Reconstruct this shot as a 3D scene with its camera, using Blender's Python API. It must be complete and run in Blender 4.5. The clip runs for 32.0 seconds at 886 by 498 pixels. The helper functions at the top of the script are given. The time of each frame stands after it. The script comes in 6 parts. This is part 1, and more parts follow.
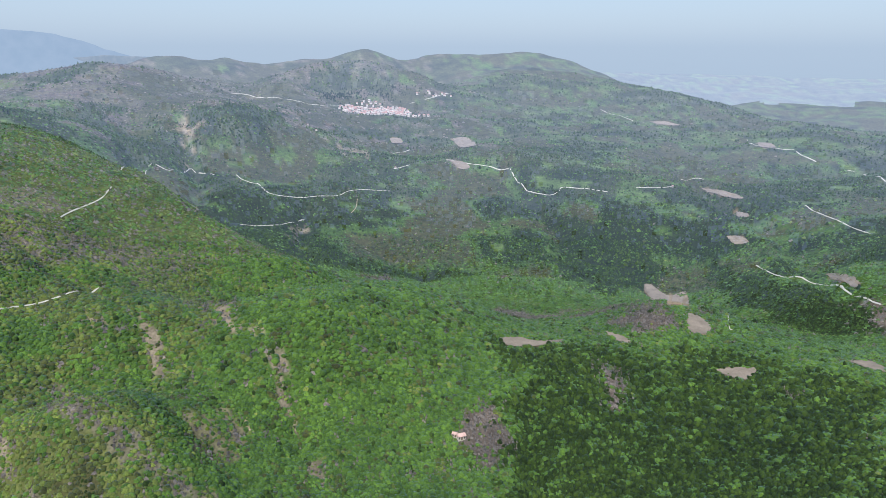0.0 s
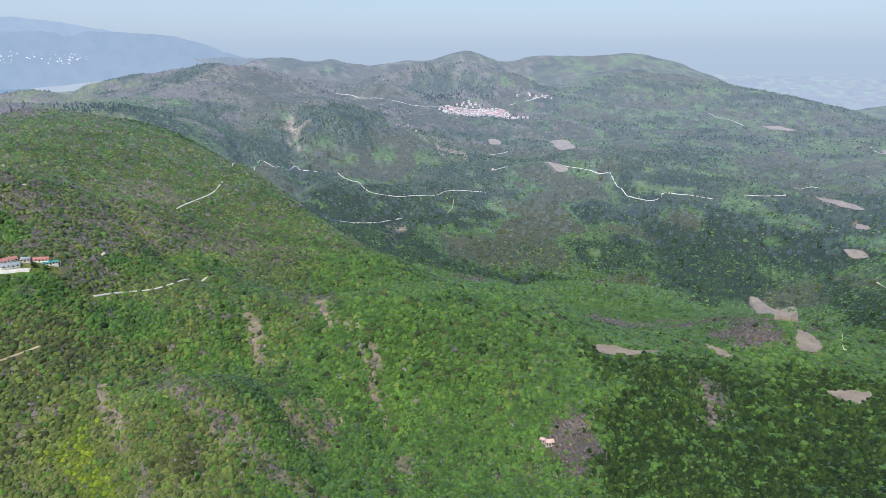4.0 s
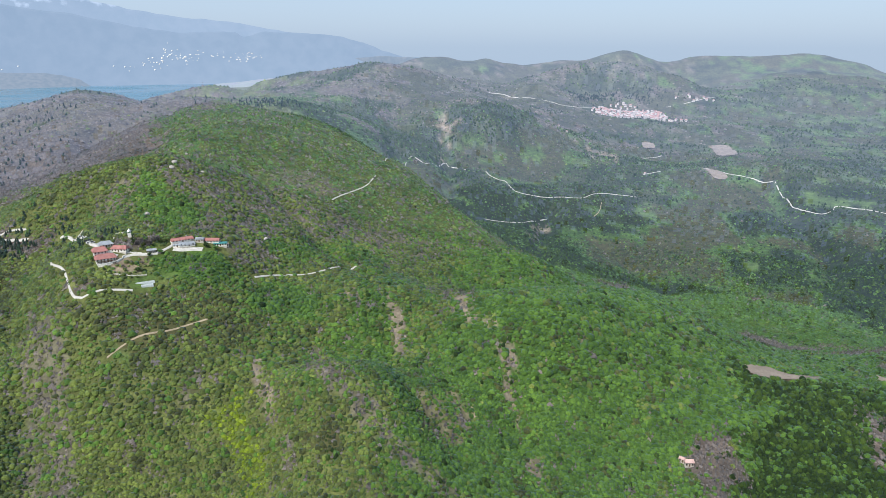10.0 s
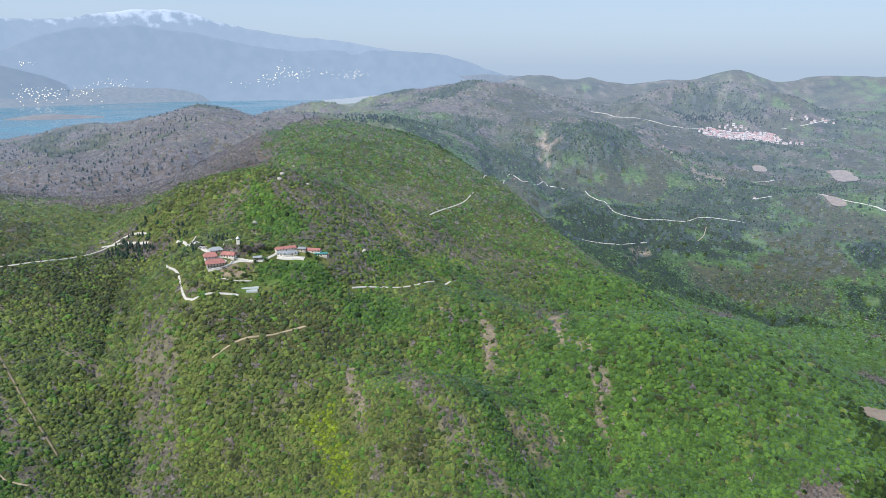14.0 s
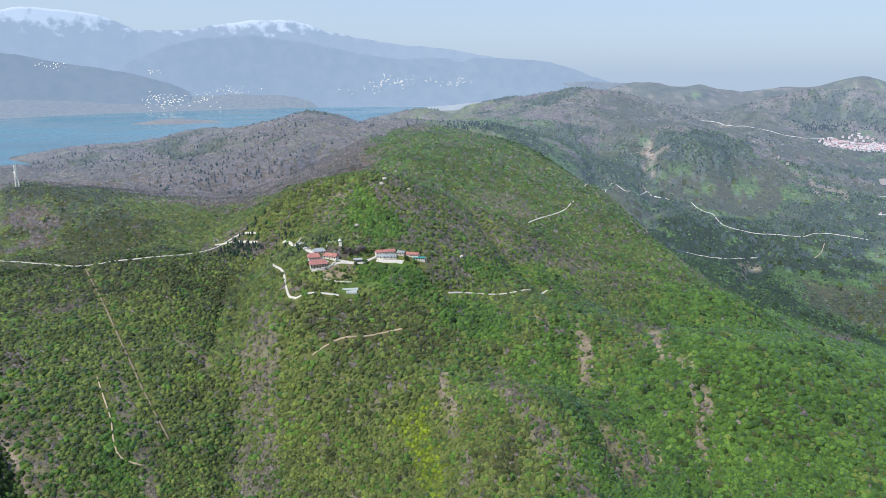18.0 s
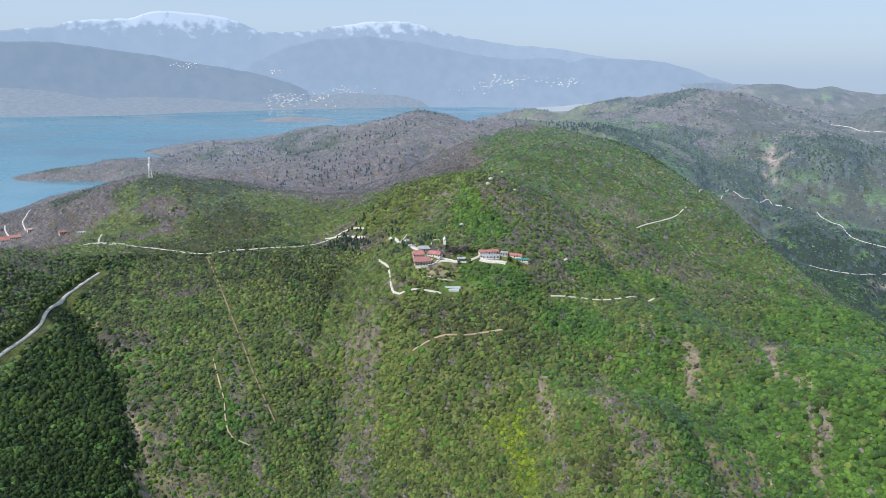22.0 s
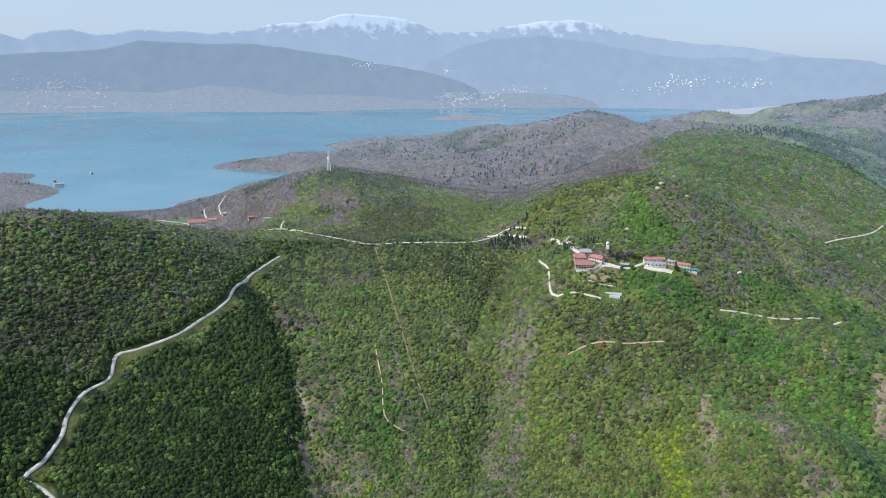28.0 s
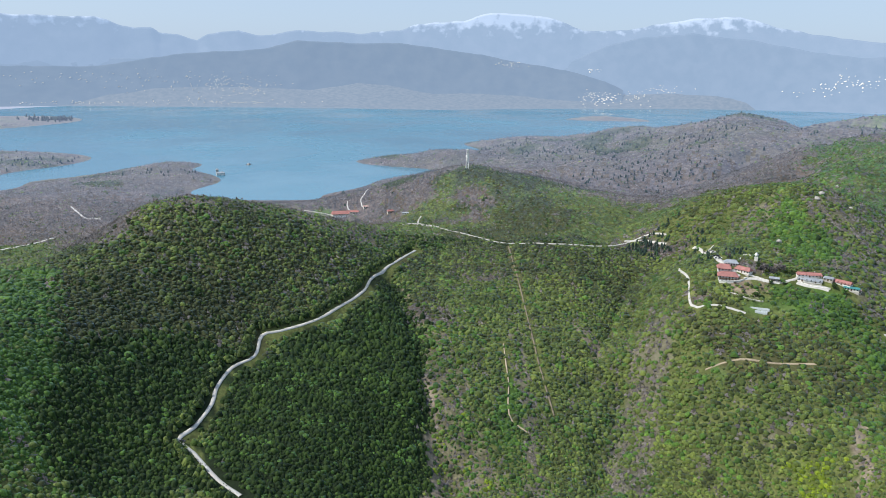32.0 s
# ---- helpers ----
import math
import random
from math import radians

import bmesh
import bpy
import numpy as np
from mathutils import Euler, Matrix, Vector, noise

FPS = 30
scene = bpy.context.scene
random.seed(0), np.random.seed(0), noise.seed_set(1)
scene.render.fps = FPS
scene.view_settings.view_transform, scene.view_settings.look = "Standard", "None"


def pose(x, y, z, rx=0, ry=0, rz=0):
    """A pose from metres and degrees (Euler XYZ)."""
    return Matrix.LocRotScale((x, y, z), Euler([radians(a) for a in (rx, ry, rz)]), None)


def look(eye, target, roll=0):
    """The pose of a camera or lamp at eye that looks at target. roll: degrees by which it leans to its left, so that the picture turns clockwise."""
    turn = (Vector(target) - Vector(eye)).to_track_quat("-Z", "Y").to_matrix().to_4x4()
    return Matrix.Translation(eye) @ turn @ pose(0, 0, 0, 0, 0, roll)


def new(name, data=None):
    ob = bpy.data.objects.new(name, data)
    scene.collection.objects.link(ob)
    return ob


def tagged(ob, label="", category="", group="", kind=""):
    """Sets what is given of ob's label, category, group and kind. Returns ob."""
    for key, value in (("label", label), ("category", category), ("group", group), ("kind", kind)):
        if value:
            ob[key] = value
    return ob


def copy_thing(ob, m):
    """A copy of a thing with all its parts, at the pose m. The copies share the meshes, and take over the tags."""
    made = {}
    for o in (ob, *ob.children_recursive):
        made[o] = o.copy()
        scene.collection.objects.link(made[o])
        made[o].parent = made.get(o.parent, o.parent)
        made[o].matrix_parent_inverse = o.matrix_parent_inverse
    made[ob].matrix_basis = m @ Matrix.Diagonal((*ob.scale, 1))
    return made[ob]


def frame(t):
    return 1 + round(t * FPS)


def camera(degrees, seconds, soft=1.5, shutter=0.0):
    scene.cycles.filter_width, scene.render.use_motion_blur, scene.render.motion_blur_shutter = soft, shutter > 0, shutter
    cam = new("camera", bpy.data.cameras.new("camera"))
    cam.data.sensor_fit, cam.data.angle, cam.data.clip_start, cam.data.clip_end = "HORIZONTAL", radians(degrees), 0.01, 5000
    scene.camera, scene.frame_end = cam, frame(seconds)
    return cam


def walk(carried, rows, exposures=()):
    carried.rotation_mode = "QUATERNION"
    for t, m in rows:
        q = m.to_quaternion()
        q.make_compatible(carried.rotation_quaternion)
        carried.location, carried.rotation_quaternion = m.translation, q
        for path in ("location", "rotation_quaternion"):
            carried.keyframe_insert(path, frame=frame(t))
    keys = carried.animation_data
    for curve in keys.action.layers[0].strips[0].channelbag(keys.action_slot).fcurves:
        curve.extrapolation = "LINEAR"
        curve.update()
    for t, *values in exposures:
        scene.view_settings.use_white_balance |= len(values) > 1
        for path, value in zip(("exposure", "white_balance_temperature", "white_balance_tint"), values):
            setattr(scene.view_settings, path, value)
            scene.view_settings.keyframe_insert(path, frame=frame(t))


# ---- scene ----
# The lens and the flight: the camera hangs in one place and turns to its left.
cam = camera(64.6, 32.0, soft=0.6)
TURNS = [
    (0, 0.00, -16.08, -0.17),
    (1, 1.95, -16.03, -0.11),
    (2, 3.92, -16.03, -0.07),
    (3, 5.95, -16.00, -0.05),
    (6, 12.04, -15.98, -0.10),
    (7, 14.08, -16.00, -0.13),
    (8, 16.08, -16.03, -0.12),
    (9, 18.09, -16.03, -0.11),
    (10, 20.10, -16.03, -0.12),
    (11, 22.11, -15.92, -0.16),
    (12, 24.15, -15.72, -0.24),
    (13, 26.19, -15.22, -0.31),
    (14, 28.20, -14.66, -0.32),
    (17, 34.17, -14.17, -0.25),
    (18, 36.36, -14.14, -0.16),
    (19, 38.70, -14.12, -0.18),
    (20, 41.02, -14.13, -0.24),
    (21, 43.26, -14.14, -0.28),
    (22, 45.11, -14.15, -0.30),
    (23, 47.00, -14.15, -0.34),
    (24, 48.92, -14.16, -0.39),
    (25, 51.11, -14.21, -0.31),
    (28, 58.62, -14.26, -0.38),
    (29, 61.22, -14.27, -0.44),
    (30, 63.88, -14.30, -0.49),
    (31, 66.81, -14.36, -0.55),
    (32, 69.89, -14.42, -0.60),
]
walk(cam, [(t, pose(0, 0, 0, 90 + pitch, roll, yaw)) for t, yaw, pitch, roll in TURNS], [(0, 0.5), (32, 0.5)])

# Daylight: hazy spring sky and one sun from behind and to the side.
SUN_AZIMUTH, SUN_HEIGHT = 166.0, 49.0
sun_way = Vector((-math.sin(radians(SUN_AZIMUTH)) * math.cos(radians(SUN_HEIGHT)),
                  math.cos(radians(SUN_AZIMUTH)) * math.cos(radians(SUN_HEIGHT)), math.sin(radians(SUN_HEIGHT))))
world = bpy.data.worlds.new("sky")
scene.world = world
world.use_nodes = True
wn = world.node_tree
sky = wn.nodes.new("ShaderNodeTexSky")
sky.sky_type = "NISHITA"
sky.sun_disc = False
sky.sun_elevation, sky.sun_rotation = radians(SUN_HEIGHT), radians(-SUN_AZIMUTH)
sky.altitude, sky.air_density, sky.dust_density, sky.ozone_density = 300.0, 1.0, 2.0, 2.0
haze = wn.nodes.new("ShaderNodeMix")
haze.data_type = "RGBA"
haze.inputs[0].default_value, haze.inputs[7].default_value = 0.7, (3.8, 4.95, 6.6, 1)
wn.links.new(sky.outputs["Color"], haze.inputs[6])
wn.links.new(haze.outputs[2], wn.nodes["Background"].inputs["Color"])
wn.nodes["Background"].inputs["Strength"].default_value = 0.1
sun = new("sun", bpy.data.lights.new("sun", "SUN"))
sun.data.energy, sun.data.angle, sun.data.color = 3.6, radians(0.6), (1.0, 0.95, 0.87)
sun.matrix_world = look(sun_way * 100, (0, 0, 0))

LAKE = -215.0

# ---- the lie of the land: ridges, spurs and valleys ----
LANDFORMS = {}
LANDFORMS['hill_west'] = [(-659,-2,-113), (-639,-48,-120), (-597,-91,-140), (-570,-133,-144), (-694,49,-127), (-723,113,-147), (-747,179,-169), (-627,77,-141), (-645,132,-164), (-603,27,-136), (-511,-37,-167), (-487,-85,-154), (-405,-77,-176), (-354,-94,-179), (-429,-36,-194), (-354,-47,-208), (-525,32,-184), (-416,-140,-140)]
LANDFORMS['slope_road'] = [(-470,73,-209), (-408,62,-220), (-357,69,-231), (-539,157,-203), (-479,157,-220), (-422,141,-236), (-373,146,-261), (-507,120,-207)]
LANDFORMS['bowl'] = [(-646,315,-188), (-531,275,-209), (-457,254,-229), (-399,233,-245), (-349,215,-261), (-574,238,-202), (-543,340,-203), (-471,314,-218)]
LANDFORMS['gully'] = [(-523,401,-203), (-471,348,-222), (-421,304,-240), (-357,233,-265), (-596,432,-188)]
LANDFORMS['mast_hill'] = [(-908,390,-136), (-919,375,-135), (-946,344,-144), (-979,304,-162), (-1010,260,-177), (-1039,215,-188), (-860,429,-147), (-799,465,-156), (-753,488,-161), (-718,506,-166), (-678,499,-172), (-854,327,-165), (-783,376,-170), (-711,416,-172), (-760,328,-183)]
LANDFORMS['saddle_road'] = [(-784,256,-182), (-732,295,-183), (-674,346,-184), (-638,396,-181), (-635,466,-179), (-591,462,-176)]
LANDFORMS['west_shore_land'] = [(-1000,214,-210), (-882,242,-199), (-951,164,-209), (-1083,269,-197)]
LANDFORMS['spur_monastery'] = [(-434,400,-157), (-398,432,-156), (-360,462,-158), (-387,405,-174), (-424,366,-175), (-390,389,-177), (-367,358,-195), (-313,403,-200), (-299,352,-225), (-253,339,-247), (-238,319,-260), (-261,452,-202), (-234,409,-226), (-253,472,-192), (-187,438,-222), (-132,404,-238), (-118,452,-215), (-91,490,-192), (-157,517,-191), (-458,394,-165), (-447,419,-150), (-421,458,-150)]
LANDFORMS['hill_monastery'] = [(-485,536,-100), (-521,515,-110), (-548,499,-119), (-592,490,-132), (-659,494,-163), (-460,534,-112), (-405,520,-137), (-445,534,-119), (-468,477,-133), (-396,555,-147), (-327,550,-175), (-291,560,-187), (-319,491,-187)]
LANDFORMS['opposite_slope'] = [(-603,1631,-140), (-470,1578,-154), (-658,1510,-186), (-467,1290,-226), (-331,1285,-255), (-479,1138,-227), (-426,1061,-232), (-328,1048,-273), (-247,1051,-285)]
LANDFORMS['spur_east'] = [(-246,491,-188), (-161,534,-197), (-96,615,-212), (-35,658,-227), (43,639,-245), (117,620,-256), (-114,457,-215), (-72,443,-234), (-14,485,-233), (-31,411,-259), (26,429,-257), (49,464,-245), (69,535,-236), (91,467,-247), (80,395,-269), (-174,403,-214), (-178,330,-226), (-224,367,-195)]
LANDFORMS['east_slope'] = [(167,609,-246), (227,667,-246), (234,596,-244), (232,507,-249), (297,505,-241), (309,443,-242), (206,439,-254), (151,388,-265), (209,365,-249), (240,335,-235), (306,364,-229)]
LANDFORMS['valley'] = [(-147,949,-315), (-54,1005,-333), (91,910,-334), (214,937,-335), (352,992,-337), (382,781,-307), (412,659,-284), (-216,842,-265), (-280,871,-251), (194,1062,-314), (16,1098,-315), (-173,1131,-306)]
LANDFORMS['slopes_valley'] = [(-239,1305,-270), (-361,1324,-260), (-491,1331,-232), (-347,1090,-276), (-545,1260,-204), (-561,1549,-166), (-518,1707,-127), (-748,1967,-101), (-380,1555,-214), (-235,1584,-230), (-117,1735,-251), (19,1372,-289), (208,1542,-235), (219,1355,-279), (407,1358,-262), (55,1875,-241), (314,1803,-231)]
LANDFORMS['slopes_east'] = [(828,1885,-240), (858,1668,-245), (859,1352,-259), (553,1306,-262), (577,1040,-261), (464,1075,-289), (297,1123,-302), (477,781,-265), (620,850,-250), (219,2369,-210), (602,2396,-211), (872,2115,-227), (962,1280,-256)]
LANDFORMS['far_hills'] = [(-223,2368,-206), (-125,2467,-191), (-374,2581,-160), (37,2928,-147), (-538,2411,-123), (1111,2510,-230)]
LANDFORMS['plain'] = [(1780,4388,-215), (2176,3857,-217), (2619,4082,-197), (1019,4793,-171), (1676,4604,-188), (2300,4326,-205), (2684,3979,-218), (1334,3665,-262), (1690,3179,-268), (1789,2653,-262), (-481,4575,-200), (-1573,4323,-200)]
LANDFORMS['lake_shore'] = [(-1298,11,-216), (-1407,71,-216), (-1603,12,-216), (-1748,-235,-216), (-1538,-278,-216), (-1425,-313,-216), (-1687,-87,-216), (-3159,-366,-216), (-3567,1693,-216), (-3876,814,-216), (-4244,-60,-216), (-4155,-606,-216), (-3506,-730,-216), (-2772,-583,-216), (-3646,2886,-216), (-3225,3350,-216), (-2586,1906,-216)]
LANDFORMS['lake_bed'] = [(-2248,203,-240), (-2533,-217,-240), (-3025,1739,-240), (-3583,3269,-232), (-3398,-54,-240), (-1661,-268,-225)]
LANDFORMS['capes'] = [(-1532,-64,-206), (-1447,-91,-204), (-1544,-21,-207), (-1636,-21,-203), (-1465,-132,-205), (-1736,-310,-203), (-3203,-551,-203), (-2260,-454,-223), (-1192,-150,-194), (-1201,-228,-196), (-981,-159,-194), (-958,-217,-196), (-995,-109,-195), (-879,-151,-193), (-834,-191,-191), (-1328,-49,-207), (-2914,1527,-216), (-2901,1818,-206)]
LANDFORMS['far_shore'] = [(-4799,-696,-213), (-4849,-66,-212), (-4746,997,-220), (-4382,2078,-220), (-3805,3007,-188), (-3366,3492,-151)]
LANDFORMS['lake_north'] = [(-2499,1704,-233), (-2830,2189,-233), (-3545,3309,-227), (-3250,3548,-233), (-2984,3824,-197), (-2674,4046,-180)]
# Hollows and lees: unseen dips set behind crests to fit the camera's view.
LANDFORMS['hollows'] = [(-725,-2,-140), (-703,-52,-148), (-657,-101,-168), (-763,54,-156), (-796,124,-179), (-573,566,-138), (-178,588,-230), (-105,676,-249), (-39,724,-266), (47,703,-285)]
LANDFORMS['bed_main'] = [(-341,13,-220.0), (-358,3,-217.6), (-385,-7,-215.3), (-396,-15,-212.9), (-410,-6,-210.6), (-432,4,-208.2), (-447,8,-205.9), (-471,19,-203.5), (-485,35,-201.1), (-508,44,-198.8), (-514,59,-196.4), (-530,93,-194.1), (-570,135,-191.7), (-612,159,-189.4), (-682,220,-187.0)]
LANDFORMS['bed_saddle'] = [(-791,231,-182.0), (-779,254,-181.0), (-719,290,-180.0), (-655,336,-179.0), (-627,388,-178.0), (-627,459,-177.0), (-590,468,-176.0)]
LANDFORMS['bed_monastery'] = [(-508,457,-165.0), (-505,418,-167.2), (-459,390,-169.4), (-423,365,-171.6), (-407,373,-173.8), (-387,386,-176.0)]
LANDFORMS['hill_behind'] = [(-777,629,-164), (-794,702,-149), (-798,771,-132), (-780,831,-112), (-757,865,-98), (-739,881,-93), (-714,901,-86), (-680,915,-88), (-636,922,-93), (-587,925,-101), (-535,915,-103), (-491,911,-116), (-461,904,-128), (-432,902,-146), (-394,903,-160), (-352,893,-181), (-297,828,-189), (-254,795,-202), (-200,764,-221), (-135,687,-219)]
LANDFORMS['hill_behind_face'] = [(-560,704,-109), (-505,721,-127), (-450,721,-144), (-610,702,-109), (-625,647,-130), (-658,614,-143), (-388,700,-158), (-342,701,-179), (-297,700,-194)]
LANDFORMS['hill_behind_lee'] = [(-878,847,-166), (-830,948,-132), (-783,987,-120), (-698,1012,-127), (-590,1010,-137), (-511,1002,-162), (-438,1003,-194), (-334,932,-231)]
LANDFORMS['brown_hill'] = [(-1924,817,-208), (-1945,915,-201), (-1909,989,-193), (-1849,1017,-194), (-1792,1056,-189), (-1723,1111,-179), (-1638,1147,-169), (-1509,1154,-149), (-1395,1138,-125), (-1283,1115,-102), (-1211,1121,-91), (-1183,1150,-94), (-1146,1187,-108), (-1113,1218,-118), (-1089,1240,-123)]
LANDFORMS['brown_face'] = [(-1077,573,-179), (-981,601,-182), (-863,616,-183), (-911,751,-176), (-1470,749,-188), (-1429,825,-181), (-1342,871,-171), (-1214,882,-158), (-1127,913,-142), (-1049,928,-122), (-993,959,-123), (-1188,529,-179), (-1155,478,-182), (-1677,782,-196), (-914,823,-151), (-985,770,-160), (-938,971,-132)]
LANDFORMS['brown_lee'] = [(-2108,895,-232), (-2086,1081,-232), (-1965,1157,-232), (-1802,1262,-232), (-1596,1302,-195), (-1401,1298,-161), (-1327,1374,-178), (-1261,1435,-193)]
LANDFORMS['peninsula'] = [(-1622,396,-212), (-1624,429,-206), (-1620,483,-202), (-1598,550,-191), (-1571,597,-188), (-1551,646,-190), (-1516,675,-194), (-1489,710,-194)]
LANDFORMS['inlet_bed'] = [(-1517,364,-226), (-1430,383,-228), (-1434,439,-222), (-1446,490,-218), (-1352,275,-230), (-1757,390,-232), (-1740,499,-228), (-1720,626,-226), (-1728,716,-222), (-1879,684,-232), (-2054,437,-240), (-2200,672,-240), (-2225,899,-240), (-2338,1350,-240), (-2049,1601,-240), (-2097,1362,-238)]
LANDFORMS['near_shore'] = [(-1404,500,-214), (-1376,423,-214), (-1320,349,-214), (-1250,298,-214), (-1202,236,-214), (-1131,208,-213), (-1134,325,-196), (-1089,261,-203), (-1182,407,-196)]
LANDFORMS['second_hill'] = [(-1395,1502,-139), (-1342,1549,-119), (-1285,1598,-101), (-1248,1626,-98), (-1211,1654,-109), (-1173,1681,-117), (-954,1221,-102), (-882,1214,-108), (-1181,1358,-135), (-979,1451,-119), (-901,1442,-119), (-825,1429,-127)]
LANDFORMS['north_ridge'] = [(-1331,1937,-105), (-1263,1982,-88), (-1193,2025,-81), (-1130,2038,-71), (-1062,2040,-58), (-1019,2062,-49), (-979,2081,-46), (-928,2104,-57), (-880,2125,-66), (-828,2124,-71), (-777,2122,-81), (-704,2105,-105), (-626,2088,-130), (-921,1662,-100), (-833,1708,-96), (-723,1703,-116), (-1019,1663,-106), (-647,1298,-152), (-703,1268,-132)]
LANDFORMS['far_ridges'] = [(-1279,3042,-59), (-1183,3081,-44), (-1134,3099,-39), (-1063,3124,-58), (-943,3162,-46), (-849,3189,-73), (-674,3282,-67), (-532,3358,-53), (-456,3369,-30), (-379,3379,-10), (-302,3387,-23), (-219,3393,-55), (-161,3416,-69)]
LANDFORMS['east_ridge'] = [(-104,3498,-43), (-12,3500,-32), (177,3496,-37), (396,3478,-29), (499,3464,-41), (623,3393,-70), (697,3225,-106), (766,2900,-144), (906,2755,-167), (990,2512,-191), (997,2293,-210), (1060,2153,-214), (1060,1928,-222), (1119,1777,-225)]
LANDFORMS['village_hill'] = [(-748,2698,-138), (-606,2734,-98), (-481,2758,-59), (-356,2777,-50), (-225,2791,-60), (-98,2798,-98), (-10,2800,-137)]
LANDFORMS['far_lee'] = [(-1518,1634,-219), (-1397,1738,-181), (-1317,1800,-189), (-1433,2085,-185), (-1217,2195,-151), (-1056,2244,-126), (-894,2292,-151), (-678,2260,-210), (-645,2909,-178), (-379,2956,-130), (-104,2978,-178), (-1407,3346,-149), (-1170,3436,-148), (-740,3605,-157), (-416,3707,-100), (-177,3746,-159), (-114,3828,-133), (194,3825,-127), (546,3791,-131), (767,3548,-196), (1031,3135,-285), (1156,2659,-285), (1253,2278,-285)]
GULLIES = [
    ([(-559, 410), (-518, 365), (-486, 337), (-459, 304)], 8, 5),
    ([(-474, 346), (-424, 312), (-398, 285), (-364, 248)], 8, 5),
    ([(-513, 386), (-482, 355), (-429, 320), (-403, 303), (-372, 267), (-346, 240)], 9, 6),
    ([(-616, 174), (-559, 171), (-508, 167), (-467, 157), (-414, 146), (-370, 144)], 9, 6),
    ([(-109, 456), (-102, 427), (-93, 393)], 8, 5),
    ([(-212, 452), (-170, 393), (-141, 374), (-116, 356)], 8, 5),
    ([(66, 471), (57, 424), (60, 383)], 9, 6),
    ([(142, 523), (152, 476), (176, 411)], 9, 5),
    ([(-583, 1598), (-541, 1485), (-481, 1351), (-419, 1178)], 22, 18),
    ([(-244, 1242), (-235, 1138), (-219, 1012), (-145, 765)], 18, 14),
    ([(-594, 1330), (-500, 1173), (-430, 1130), (-293, 968)], 20, 14),
    ([(162, 1094), (278, 1037), (342, 853)], 20, 14),
    ([(118, 1508), (162, 1344), (194, 1184), (204, 1071)], 22, 14),
    ([(552, 1730), (499, 1308), (525, 1019), (464, 756)], 22, 14),
    ([(-136, 1140), (-74, 1060), (-20, 1007)], 18, 12),
    ([(-483, 674), (-394, 601), (-326, 558), (-261, 526)], 10, 7),
    ([(-963, 925), (-855, 746), (-767, 607)], 12, 8),
    ([(-861, 1034), (-632, 688), (-658, 650)], 12, 8),
]


def hash2(i, j, seed):
    """A repeatable random number from 0 to 1 for each whole place (i, j)."""
    h = (i.astype(np.int64) * 374761393 + j.astype(np.int64) * 668265263 + seed * 974711) & 0x7FFFFFFF
    h = ((h ^ (h >> 13)) * 1274126177) & 0x7FFFFFFF
    return ((h ^ (h >> 16)) & 0xFFFF) / 65535.0


def value_noise(x, y, seed):
    i, j = np.floor(x), np.floor(y)
    u, v = x - i, y - j
    u, v = u * u * u * (u * (u * 6 - 15) + 10), v * v * v * (v * (v * 6 - 15) + 10)
    a, b = hash2(i, j, seed), hash2(i + 1, j, seed)
    c, d = hash2(i, j + 1, seed), hash2(i + 1, j + 1, seed)
    return (a + (b - a) * u) * (1 - v) + (c + (d - c) * u) * v


def fbm(x, y, size, octaves, seed):
    """Fractal noise from about -0.5 to 0.5, its largest swell size metres long."""
    total, amp, norm = 0.0, 1.0, 0.0
    for k in range(octaves):
        total = total + amp * (value_noise(x / size * 2 ** k + 17.3 * k, y / size * 2 ** k - 9.1 * k, seed + k) - 0.5)
        norm += amp
        amp *= 0.5
    return total / norm


KNOTS = np.array([p for line in LANDFORMS.values() for p in line], float)
SOFT = 40.0


def kernel(x, y, knots):
    return np.sqrt((x[:, None] - knots[None, :, 0]) ** 2 + (y[:, None] - knots[None, :, 1]) ** 2 + SOFT ** 2)


def line_distance(x, y, line, reach):
    """The distance to a line of places, for those within reach of its box, and their numbers."""
    p = np.array(line, float)
    i = np.where((x > p[:, 0].min() - reach) & (x < p[:, 0].max() + reach) & (y > p[:, 1].min() - reach) & (y < p[:, 1].max() + reach))[0]
    best = np.full(len(i), 1e9)
    for a, b in zip(p[:-1], p[1:]):
        d = b - a
        u = np.clip(((x[i] - a[0]) * d[0] + (y[i] - a[1]) * d[1]) / max(d @ d, 1e-6), 0, 1)
        best = np.minimum(best, np.hypot(x[i] - a[0] - u * d[0], y[i] - a[1] - u * d[1]))
    return best, i


def carve(x, y):
    """How deep the gullies and ravines cut at each place."""
    cut = np.zeros(len(x))
    for line, wide, deep in GULLIES:
        best, i = line_distance(x, y, line, 3 * wide)
        best = best + fbm(x[i], y[i], 25.0, 3, 45) * wide * 0.9
        cut[i] = np.maximum(cut[i], deep * np.exp(-(best / wide) ** 2))
    return cut


